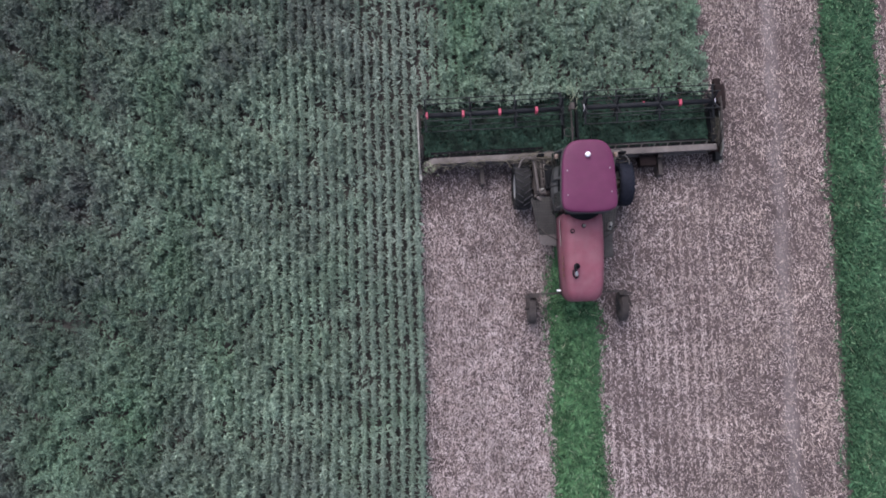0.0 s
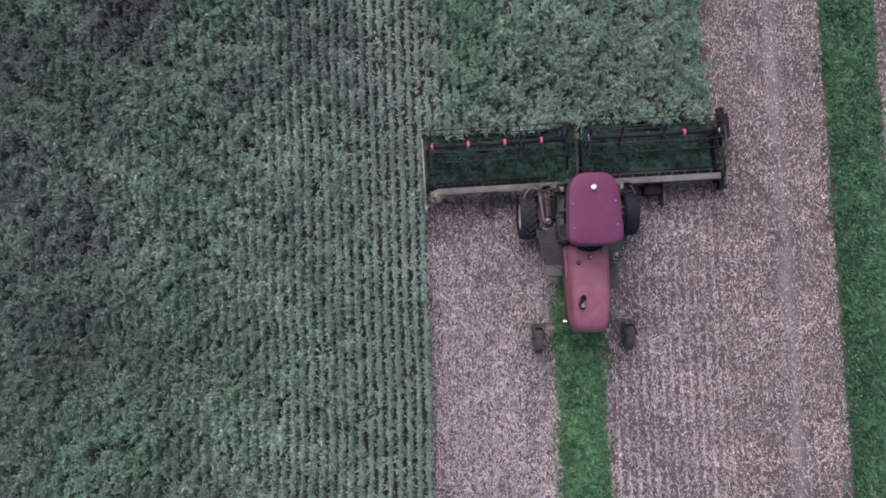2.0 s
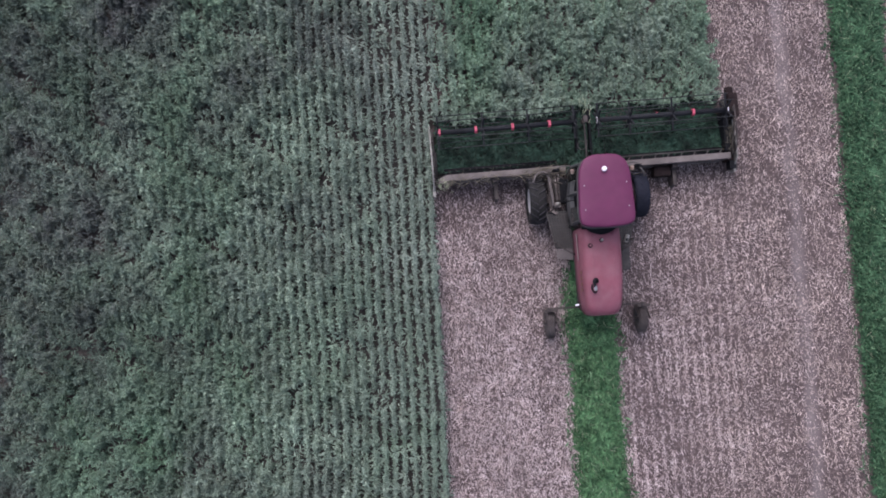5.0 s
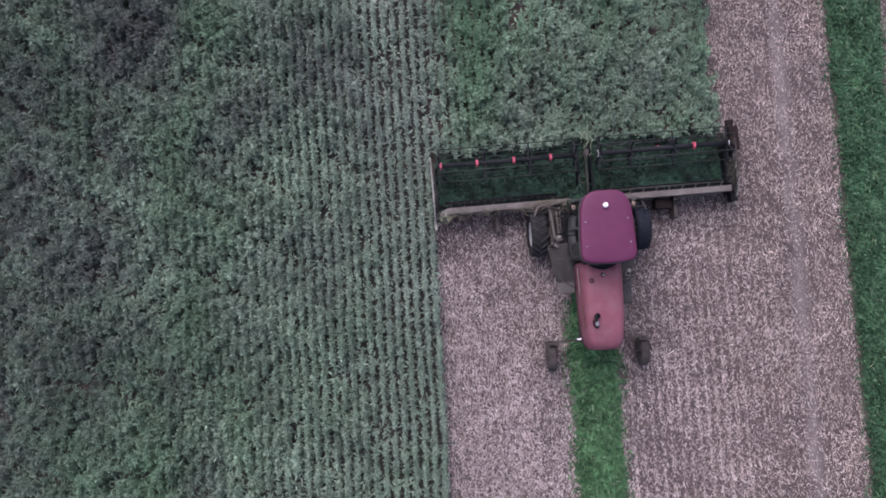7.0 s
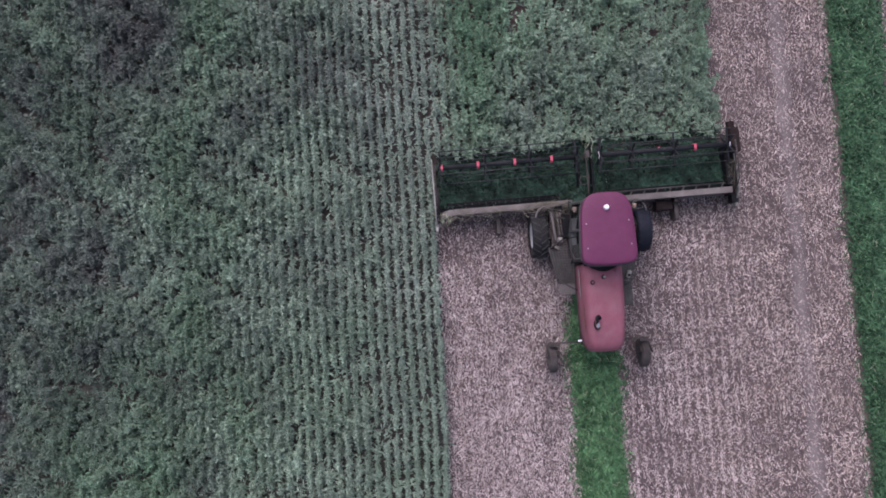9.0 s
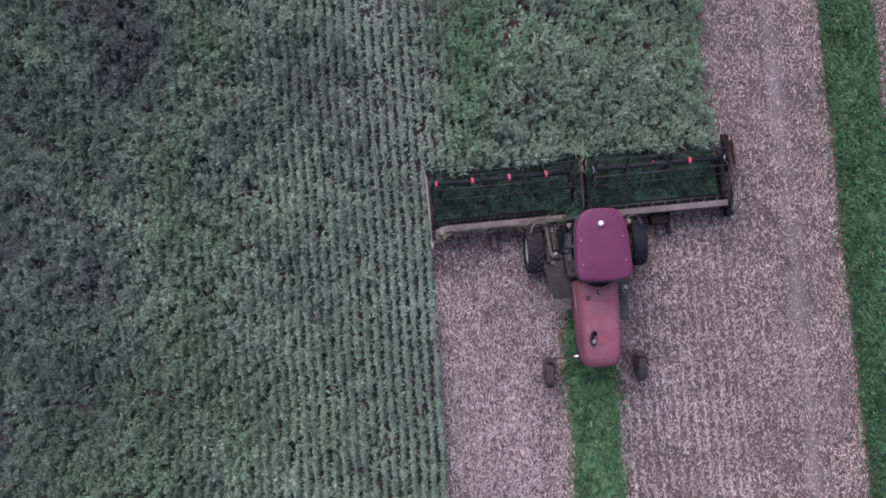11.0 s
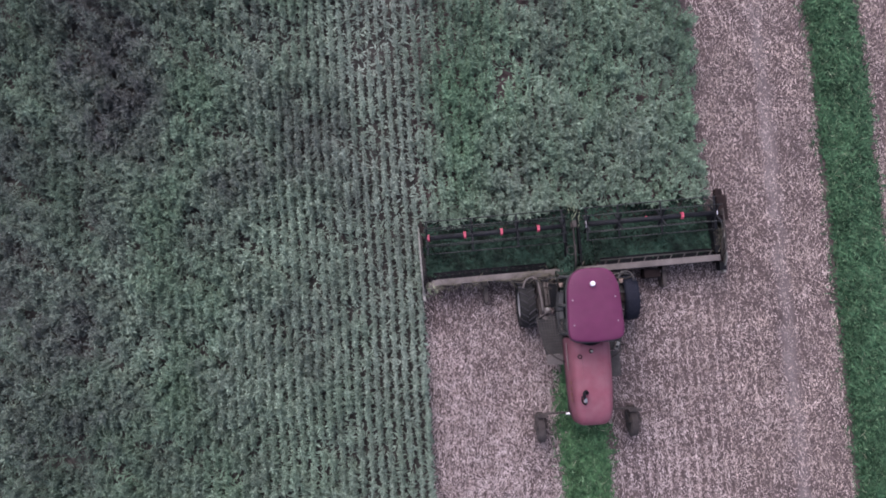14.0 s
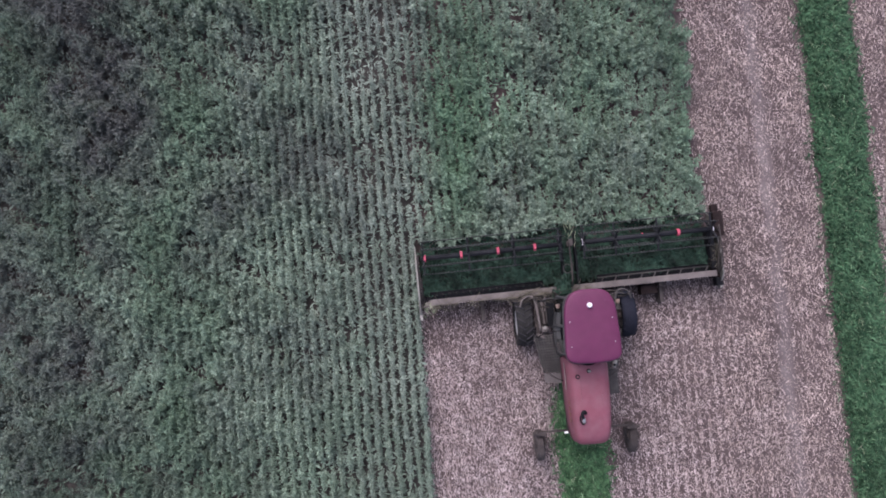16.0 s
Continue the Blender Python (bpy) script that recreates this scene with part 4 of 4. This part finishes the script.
def drive_wheel(sx):
    cx, cy, R, W = sx * 1.60 + 0.03, 0.22, 0.74, 0.25 if sx < 0 else 0.22
    bm = bmesh.new()
    lathe(bm, [(0.40, -W + 0.03), (0.55, -W), (0.64, -W + 0.01), (0.69, -W + 0.06), (0.70, -0.1), (0.705, 0), (0.70, 0.1), (0.69, W - 0.06), (0.64, W - 0.01), (0.55, W), (0.40, W - 0.03), (0.37, 0)], (cx, cy, R), 40)
    rubber = M_tyre if sx < 0 else M_blue_tyre
    tyre = part("drive_tyre", bm, rubber, wr, "ribbed black drive tyre", smooth=True)
    bm = bmesh.new()
    n = 20
    for s in (-1, 1):
        for k in range(n):
            a0 = 2 * math.pi * (k + (0.5 if s > 0 else 0)) / n
            rows = []
            for t in (0.0, 0.5, 1.0):
                a = a0 - 0.24 * t
                x = s * (0.01 + t * (W - 0.01))
                top, bot = (0.742 if sx < 0 else 0.722) - 0.04 * t, 0.66
                wa = 0.022
                rows.append([(cx + x, cy + rr * math.cos(a + da), R + rr * math.sin(a + da)) for rr, da in ((bot, -wa * 1.3), (top, -wa), (top, wa), (bot, wa * 1.3))])
            loft(bm, rows)
    part("tread", bm, M_lug if sx < 0 else rubber, tyre, "dusty tread lugs" if sx < 0 else "")
    bm = bmesh.new()
    lathe(bm, [(0.41, -W + 0.045), (0.41, W - 0.045), (0.37, W - 0.045), (0.34, 0.06), (0.10, 0.04), (0.10, -0.04), (0.34, -0.06), (0.37, -W + 0.045)], (cx, cy, R), 32)
    rim = part("rim", bm, M_rim, tyre, "pale dusty steel rim", smooth=True)
    bm = bmesh.new()
    tube(bm, [(cx - sx * 0.30, cy, R), (cx + sx * 0.10, cy, R)], [0.17, 0.13], 16)
    part("hub", bm, M_frame, tyre)
    # leg that carries the wheel, and the lift gear beside it
    bm = bmesh.new()
    box(bm, (sx * 1.22, 0.22, 0.86), (0.14, 0.34, 0.66), None, 0.03)
    box(bm, (sx * 1.17, 0.35, 1.20), (0.15, 1.0, 0.13), None, 0.03)
    part("wheel_leg", bm, M_frame, wr)
    bm = bmesh.new()
    tube(bm, [(sx * 0.98, 0.95, 0.95), (sx * 0.98, 0.12, 1.22)], [0.045, 0.055], 10)
    cyl = part("lift_cylinder", bm, M_beam, wr, smooth=True)
    bm = bmesh.new()
    tube(bm, [(sx * 0.88, 1.05, 1.0), (sx * 0.88, 0.15, 1.24)], 0.035, 8)
    part("lift_link", bm, M_beam, cyl, smooth=True)
    bm = bmesh.new()
    tube(bm, arc([(sx * 1.70, 0.70, 1.42), (sx * 1.60, 0.92, 1.46), (sx * 1.40, 1.0, 1.46), (sx * 1.24, 0.86, 1.44), (sx * 1.18, 0.5, 1.40), (sx * 1.12, -0.05, 1.34)]), [0.028 if q < 14 else 0.042 for q in range(31)], 8)
    part("leg_brace", bm, M_beam if sx < 0 else M_grate, wr, "dusty curved steel brace", smooth=True)
    bm = bmesh.new()
    box(bm, (sx * 0.95, 0.6, 0.62), (0.16, 1.0, 0.16), None, 0.02)
    part("lift_arm", bm, M_frame, wr)
    bm = bmesh.new()
    box(bm, (sx * 1.0, -0.02, 1.30), (0.20, 0.16, 0.14), None, 0.03)
    box(bm, (sx * 1.14, -0.22, 1.30), (0.24, 0.07, 0.06), Matrix.Rotation(sx * 0.6, 3, "Z"), 0.01)
    knuckle = part("knuckle", bm, M_beam, wr)
    part("pin_head", tube(bmesh.new(), [(sx * 1.0, 0.02, 1.36), (sx * 1.0, 0.02, 1.40)], 0.05, 12), M_pale, knuckle, "scuffed bright pin head")
    bm = bmesh.new()
    box(bm, (sx * 0.79, 0.42, 1.12), (0.20, 0.74, 0.34), None, 0.03)
    box(bm, (sx * 0.79, 0.42, 1.30), (0.10, 0.50, 0.05), None, 0.015)
    part("black_block", bm, M_black, wr, "black block beside the cab")
    return tyre


for sx in (-1, 1):
    drive_wheel(sx)

# hoses over the front of the wheels
ways = [
    [(-0.75, 0.75, 1.35), (-1.05, 0.88, 1.42), (-1.35, 0.95, 1.45), (-1.62, 0.86, 1.3), (-1.95, 0.92, 1.05)],
    [(-1.08, 0.35, 1.4), (-1.12, 0.72, 1.5), (-1.3, 0.93, 1.52), (-1.5, 0.85, 1.42), (-1.66, 0.80, 1.2)],
    [(-0.8, 0.95, 1.25), (-1.2, 1.0, 1.22), (-1.75, 0.95, 1.12), (-2.5, 0.98, 1.05)],
    [(-0.78, 0.62, 1.3), (-1.1, 0.66, 1.38), (-1.28, 0.5, 1.36)],
    [(0.85, 0.7, 1.35), (1.15, 0.82, 1.42), (1.45, 0.78, 1.3), (1.8, 0.88, 1.1)],
    [(0.85, 0.9, 1.2), (1.1, 0.98, 1.22), (1.5, 0.9, 1.25)],
]
for w in ways:
    bm = bmesh.new()
    tube(bm, arc(w), 0.024, 6)
    part("hydraulic_hose", bm, M_hose, wr, smooth=True)

# cab
bm = bmesh.new()
loft(bm, [outline(40, 0.66, 0.68, 0.72, -0.74, 6, 0.96), outline(40, 0.74, 0.80, 0.84, -0.80, 6, 1.45), outline(40, 0.78, 0.84, 0.88, -0.82, 6, 1.62)])
cab = part("cab_base", bm, M_black, wr)
CAB = [(0.78, 0.84, 0.90, -0.82, 1.62), (0.80, 0.86, 1.00, -0.82, 2.35), (0.66, 0.71, 0.92, -0.80, 3.26)]


def cab_wall(a0, a1, grow):
    """Rings of a stretch of the curved cab wall, between two angles."""
    rows = []
    for wf, wb, yf, yb, z in CAB:
        ring = outline(160, wf, wb, yf, yb, 6, z, grow)
        rows.append([ring[i % 160] for i in range(a0, a1 + 1)])
    return rows


def pane(a0, a1):
    bm = bmesh.new()
    outer_rows, inner_rows = cab_wall(a0, a1, 1.0), cab_wall(a0, a1, 0.985)
    rings = [o + list(reversed(i)) for o, i in zip(outer_rows, inner_rows)]
    loft(bm, rings)
    ob = part("cab_window", bm, M_glass, wr, "tinted curved cab glass", smooth=True)
    ob.visible_shadow = False
    return ob


for a0, a1 in ((25, 55), (62, 78), (3, 18), (82, 98), (105, 135), (-15, -3), (142, 156)):
    pane(a0, a1)
for a in (0, 20, 59, 80, 101, 139, 158):
    bm = bmesh.new()
    ring = [outline(160, wf, wb, yf, yb, 6, z)[a % 160] for wf, wb, yf, yb, z in CAB]
    tube(bm, ring, 0.045, 8)
    part("cab_post", bm, M_grey, wr, smooth=True)
# grey bulging door skins along the cab's sides, split by a dark seam
for sx in (-1, 1):
    for y0, y1 in ((0.62, -0.06), (-0.09, -0.78)):
        rings = []
        for y in np.linspace(y0, y1, 9):
            xo = 0.875 - 0.13 * abs((y + 0.14) / 0.78) ** 2.2
            rings.append([(sx * (xo - 0.16), y, 2.22), (sx * xo, y, 2.18), (sx * (xo - 0.01), y, 2.34), (sx * (xo - 0.05), y, 2.44), (sx * (xo - 0.16), y, 2.50)])
        part("door_skin", loft(bmesh.new(), rings), M_grey, wr, "dusty grey door skin")
# operator's seat and console show dimly through the glass
bm = bmesh.new()
box(bm, (0, -0.15, 1.85), (0.52, 0.52, 0.14), None, 0.04)
box(bm, (0, -0.44, 2.22), (0.50, 0.14, 0.66), None, 0.05)
box(bm, (0.42, 0.0, 1.95), (0.2, 0.6, 0.34), None, 0.04)
part("cab_seat", bm, M_black, wr, "dark operator seat behind glass")

bm = bmesh.new()
loft(bm, [outline(64, 0.66, 0.74, 0.96, -0.92, 5, 3.16), outline(64, 0.70, 0.81, 0.99, -0.985, 5, 3.19), outline(64, 0.705, 0.82, 0.99, -1.01, 5, 3.27), outline(64, 0.68, 0.78, 0.98, -0.97, 5, 3.31)])
part("roof_rim", bm, M_grey, wr, "grey moulded rim under the roof")
bm = bmesh.new()
R0 = (0.70, 0.785, 1.045, -0.91)
def roof_ring(z, g):
    """Round at the front corners, squarer at the back."""
    a, b = outline(96, *R0, 3.4, z, g), outline(96, *R0, 9.0, z, g)
    ring = [p if p.y > 0.05 else q for p, q in zip(a, b)]
    for q in ring:
        if q.y < -0.4:
            q.y -= 0.085 * max(0.0, 1 - (q.x / 0.785) ** 2) * min(1.0, (-0.4 - q.y) / 0.4)
    return ring



loft(bm, [roof_ring(z, g) for z, g in ((3.32, 0.985), (3.35, 1.0), (3.45, 1.0), (3.485, 0.992), (3.505, 0.975), (3.52, 0.92), (3.537, 0.78), (3.548, 0.55), (3.552, 0.25))])
roof = part("cab_roof", bm, M_roof, wr, "glossy magenta-red cab roof", smooth=True)
for x, y in ((-0.56, 0.66), (-0.60, 0.18), (-0.61, -0.50), (0.575, 0.22), (0.60, -0.44), (0.54, 0.68)):
    bm = bmesh.new()
    tube(bm, [(x, y, 3.51), (x, y, 3.545)], [0.024, 0.017], 10)
    part("roof_bolt", bm, M_rim if y < 0.6 else M_roof, roof)
bm = bmesh.new()
tube(bm, [(-0.03, 0.60, 3.53), (-0.03, 0.60, 3.63), (-0.03, 0.60, 3.665), (-0.03, 0.60, 3.678), (-0.03, 0.60, 3.682)], [0.070, 0.072, 0.067, 0.045, 0.015], 20)
part("roof_beacon", bm, M_white, roof, "round white dome", smooth=True)
bm = bmesh.new()
box(bm, (0.30, 0.72, 3.535), (0.42, 0.012, 0.012), Matrix.Rotation(-0.12, 3, "Z"), 0.003)
part("roof_seam", bm, M_roof, roof)
for sx in (-1, 1):
    bm = bmesh.new()
    tube(bm, [(sx * 0.72, 0.70, 3.22), (sx * 0.84, 0.64, 3.22)], 0.018, 6)
    arm = part("lamp_bracket", bm, M_black, wr)
    bm = bmesh.new()
    tube(bm, [(sx * 0.84, 0.58, 3.22), (sx * 0.84, 0.66, 3.22), (sx * 0.84, 0.70, 3.22)], [0.04, 0.062, 0.06], 14)
    part("side_lamp", bm, M_amber, arm, "dusty amber lamp")
    bm = bmesh.new()
    tube(bm, arc([(sx * 0.74, 0.84, 2.75), (sx * 0.98, 0.88, 2.80), (sx * 1.18, 0.84, 2.72)]), 0.016, 6)
    marm = part("mirror_arm", bm, M_grate, wr, smooth=True)
    bm = bmesh.new()
    box(bm, (sx * 1.18, 0.82, 2.5), (0.20, 0.05, 0.34), None, 0.02)
    part("mirror", bm, M_black, marm)
bm = bmesh.new()
tube(bm, arc([(0.78, 0.55, 2.2), (0.93, 0.3, 2.3), (0.95, -0.05, 2.2), (0.86, -0.4, 2.0)]), 0.014, 6)
part("cab_handrail", bm, M_grate, wr, smooth=True)

# engine hood
HOOD = [(-0.86, 0.56, 2.44), (-0.92, 0.595, 2.51), (-1.2, 0.605, 2.54), (-1.8, 0.605, 2.52), (-2.4, 0.595, 2.47), (-2.87, 0.565, 2.39), (-3.11, 0.54, 2.31), (-3.25, 0.505, 2.24), (-3.35, 0.45, 2.15), (-3.41, 0.37, 2.04), (-3.43, 0.26, 1.92)]


def hood_ring(y, w, top, bottom=1.42, n=36):
    ring = []
    for k in range(n + 1):
        a = math.pi * k / n
        c, s = math.cos(a), math.sin(a)
        u = math.copysign(abs(c) ** 0.34, c)
        v = s ** 0.42 if s > 0 else 0.0
        ring.append(Vector((u * w * (1.0 + 0.07 * (1 - v)), y, bottom + (top - bottom) * v + 0.02 * (1 - abs(u)))))
    return ring


bm = bmesh.new()
loft(bm, [hood_ring(*h) for h in HOOD])
hood = part("engine_hood", bm, M_hood, wr, "faded dusty salmon-red engine hood", smooth=True)
for x in (-0.30, 0.30):
    bm = bmesh.new()
    tube(bm, [(x, -1.05, 2.537), (x, -1.9, 2.522), (x * 0.96, -2.6, 2.44), (x * 0.92, -3.05, 2.315)], 0.010, 6)
    part("hood_crease", bm, M_hood, hood, smooth=True)
# highlight of the hood's left crease, laid on as a pale strip
bm = bmesh.new()
box(bm, (-0.648, -1.40, 2.08), (0.010, 0.78, 0.075), Matrix.Rotation(-0.05, 3, "Y"), 0.003)
part("crease_highlight", bm, M_pale, hood, "pale strip for the highlight along the hood edge")
for k in range(4):
    bm = bmesh.new()
    box(bm, (-0.612, -2.15 - 0.17 * k, 2.12), (0.014, 0.10, 0.24), None, 0.004)
    part("louvre", bm, M_hood_side, hood)
# black V-shaped plate put in for the shade between cab and hood
bm = bmesh.new()
loft(bm, [outline(40, 0.56, 0.20, -0.84, -1.12, 2.3, 2.52), outline(40, 0.55, 0.19, -0.85, -1.11, 2.3, 2.585)])
part("cab_gap_shade", bm, M_black, hood, "black V-shaped plate for the shade behind the cab")
bm = bmesh.new()
tube(bm, [(-0.36, -1.41, 2.53), (-0.36, -1.41, 2.60), (-0.36, -1.41, 2.605)], [0.036, 0.034, 0.02], 14)
part("filler_cap", bm, M_hood, hood, "dark red cap")
for x, y in ((-0.03, -1.27), (-0.36, -1.41)):
    bm = bmesh.new()
    tube(bm, [(x, y, 2.53), (x, y, 2.575), (x, y, 2.58)], [0.066, 0.062, 0.03], 18)
    part("cap_base", bm, M_black, hood, "black ring under a cap", smooth=False)
# black bar standing in for the shaded gap at the hood's front edge
bm = bmesh.new()
box(bm, (0, -0.900, 2.545), (1.14, 0.07, 0.045), None, 0.012)
part("hood_gap_shade", bm, M_black, hood, "black bar for the shade along the hood edge")
bm = bmesh.new()
tube(bm, [(-0.03, -1.27, 2.53), (-0.03, -1.27, 2.67), (-0.03, -1.27, 2.70)], [0.036, 0.038, 0.026], 14)
part("breather", bm, M_pale, hood, "pale small breather cap")
bm = bmesh.new()
tube(bm, arc([(-0.250, -2.46, 2.440), (-0.240, -2.43, 2.600), (-0.300, -2.38, 2.680), (-0.360, -2.44, 2.700), (-0.340, -2.55, 2.680), (-0.320, -2.64, 2.640)]), 0.042, 10)
pipe = part("exhaust_pipe", bm, M_black, hood, "black curved exhaust stub", smooth=True)
bm = bmesh.new()
tube(bm, [(-0.325, -2.56, 2.675), (-0.315, -2.66, 2.640), (-0.312, -2.69, 2.625)], [0.045, 0.052, 0.04], 12)
part("exhaust_tip", bm, M_chrome, pipe, "bright worn exhaust tip")
bm = bmesh.new()
tube(bm, arc([(-0.380, -2.52, 2.490), (-0.390, -2.66, 2.500), (-0.310, -2.76, 2.490), (-0.240, -2.68, 2.500)]), 0.022, 8)
part("exhaust_guard", bm, M_black, pipe)
# lower engine bay and radiator behind it
bm = bmesh.new()
box(bm, (0, -2.05, 1.18), (1.12, 2.3, 0.54), None, 0.04)
part("engine_bay", bm, M_frame, wr)
bm = bmesh.new()
tube(bm, [(-0.45, -3.12, 1.45), (-0.68, -3.10, 1.60)], 0.014, 6)
stalk_arm = part("tail_lamp_arm", bm, M_frame, wr)
bm = bmesh.new()
box(bm, (-0.69, -3.08, 1.64), (0.11, 0.05, 0.06), None, 0.012)
part("tail_lamp", bm, M_white, stalk_arm, "small white tail lamp")


# platforms beside the cab
def platform(sx):
    z = 1.22
    xi, xo0, xo1, y0, y1 = 0.62, 1.36, 1.14, -0.20, -1.36
    bm = bmesh.new()
    nx, ny = 17, 29
    grid = [[[bm.verts.new((sx * (xi + (xo0 + (xo1 - xo0) * j / ny - xi) * i / nx), y0 + (y1 - y0) * j / ny, q)) for i in range(nx + 1)] for j in range(ny + 1)] for q in (z, z - 0.03)]

    def solid(i, j):
        return 0 <= i < nx and 0 <= j < ny and (i % 2 == 0 or j % 2 == 0)
    for j in range(ny):
        for i in range(nx):
            if not solid(i, j):
                continue
            for g in grid:
                bm.faces.new((g[j][i], g[j][i + 1], g[j + 1][i + 1], g[j + 1][i]))
            for di, dj, p, q in ((-1, 0, (j, i), (j + 1, i)), (1, 0, (j, i + 1), (j + 1, i + 1)), (0, -1, (j, i), (j, i + 1)), (0, 1, (j + 1, i), (j + 1, i + 1))):
                if not solid(i + di, j + dj):
                    t, u = grid
                    bm.faces.new((t[p[0]][p[1]], t[q[0]][q[1]], u[q[0]][q[1]], u[p[0]][p[1]]))
    plat = part("platform", bm, M_grate, wr, "dusty perforated walking plate")
    bm = bmesh.new()
    loft(bm, [[(sx * xi, y1 - 0.02, z + 0.02), (sx * xo1, y1 - 0.02, z + 0.02), (sx * (xo1 - 0.06), y1 - 0.30, z - 0.10), (sx * xi, y1 - 0.34, z - 0.10)],
              [(sx * xi, y1 - 0.02, z - 0.01), (sx * xo1, y1 - 0.02, z - 0.01), (sx * (xo1 - 0.06), y1 - 0.30, z - 0.13), (sx * xi, y1 - 0.34, z - 0.13)]])
    part("ramp_plate", bm, M_beam, plat, "dusty pale step plate")
    # black sheet added below so the holes look shaded
    bm = bmesh.new()
    loft(bm, [[(sx * (xi + 0.02), y0 - 0.02, q), (sx * (xo0 - 0.02), y0 - 0.02, q), (sx * (xo1 - 0.02), y1 + 0.02, q), (sx * (xi + 0.02), y1 + 0.02, q)] for q in (z - 0.14, z - 0.10)])
    part("hole_shade_sheet", bm, M_black, plat)
    bm = bmesh.new()
    tube(bm, arc([(sx * 1.16, -1.2, z), (sx * 1.16, -1.2, z + 0.4), (sx * 0.95, -1.42, z + 0.55), (sx * 0.66, -1.58, z + 0.5)]), 0.02, 6)
    part("handrail", bm, M_frame, plat, smooth=True)
    bm = bmesh.new()
    tube(bm, arc([(sx * 1.25, -0.25, z), (sx * 1.22, -0.2, z + 0.5), (sx * 1.0, -0.05, z + 0.75)]), 0.02, 6)
    part("handrail", bm, M_frame, plat, smooth=True)


platform(-1)
platform(1)
bm = bmesh.new()
box(bm, (0.88, -1.75, 1.30), (0.34, 0.75, 0.30), None, 0.05)
part("side_tank", bm, M_grate, wr, "dusty grey side tank")
bm = bmesh.new()
box(bm, (0.92, -1.20, 1.70), (0.11, 0.22, 0.16), Matrix.Rotation(-0.35, 3, "Z"), 0.02)
tube(bm, [(0.94, -1.12, 1.78), (0.94, -1.12, 1.83)], 0.035, 10)
bottle = part("washer_bottle", bm, M_pale, wr, "dirty white fluid bottle")
part("bottle_cap", tube(bmesh.new(), [(0.905, -1.235, 1.77), (0.905, -1.235, 1.81)], 0.042, 12), M_black, bottle)


def caster(sx):
    cx, cy, R, W = sx * 1.43 + 0.04, -3.60, 0.46, 0.135
    bm = bmesh.new()
    tube(bm, [(sx * 1.44, -3.17, 0.84), (sx * 1.44, -3.17, 1.06)], 0.055, 12)
    box(bm, (cx, -3.22, 0.96), (0.40, 0.08, 0.06), None, 0.015)
    for s in (-1, 1):
        box(bm, (cx + s * 0.165, -3.40, 0.70), (0.03, 0.08, 0.60), Matrix.Rotation(0.68, 3, "X"), 0.01)
    fork = part("caster_fork", bm, M_frame, wr)
    bm = bmesh.new()
    lathe(bm, [(0.24, -W + 0.02), (0.34, -W), (0.41, -W + 0.015), (0.445, -W + 0.05), (0.46, -0.05), (0.46, 0.05), (0.445, W - 0.05), (0.41, W - 0.015), (0.34, W), (0.24, W - 0.02), (0.22, 0)], (cx, cy, R), 32)
    tyre = part("caster_tyre", bm, M_muddy, wr, "muddy worn rear tyre", smooth=True)
    bm = bmesh.new()
    for k in (-0.078, -0.026, 0.026, 0.078):
        lathe(bm, [(0.455, k - 0.018), (0.470, k - 0.014), (0.470, k + 0.014), (0.455, k + 0.018)], (cx, cy, R), 32)
    part("tyre_ribs", bm, M_muddy, tyre, smooth=True)
    bm = bmesh.new()
    lathe(bm, [(0.25, -W + 0.03), (0.25, W - 0.03), (0.22, W - 0.03), (0.19, 0.04), (0.07, 0.06), (0.07, -0.06), (0.19, -0.04), (0.22, -W + 0.03)], (cx, cy, R), 24)
    part("rim", bm, M_grate, tyre, "dusty dark rim", smooth=True)
    bm = bmesh.new()
    tube(bm, [(cx - 0.20, cy, R), (cx + 0.20, cy, R)], 0.035, 10)
    part("axle", bm, M_frame, fork)


caster(-1)
caster(1)

# the body rides a little higher on its frame
for ob in wr.children:
    if ob.name.split(".")[0] in ("cab_base", "cab_window", "cab_post", "door_skin", "cab_seat", "roof_rim", "cab_roof", "lamp_bracket", "mirror_arm", "cab_handrail", "engine_hood", "engine_bay", "tail_lamp_arm"):
        ob.location = (-0.02, 0.0, 0.13)
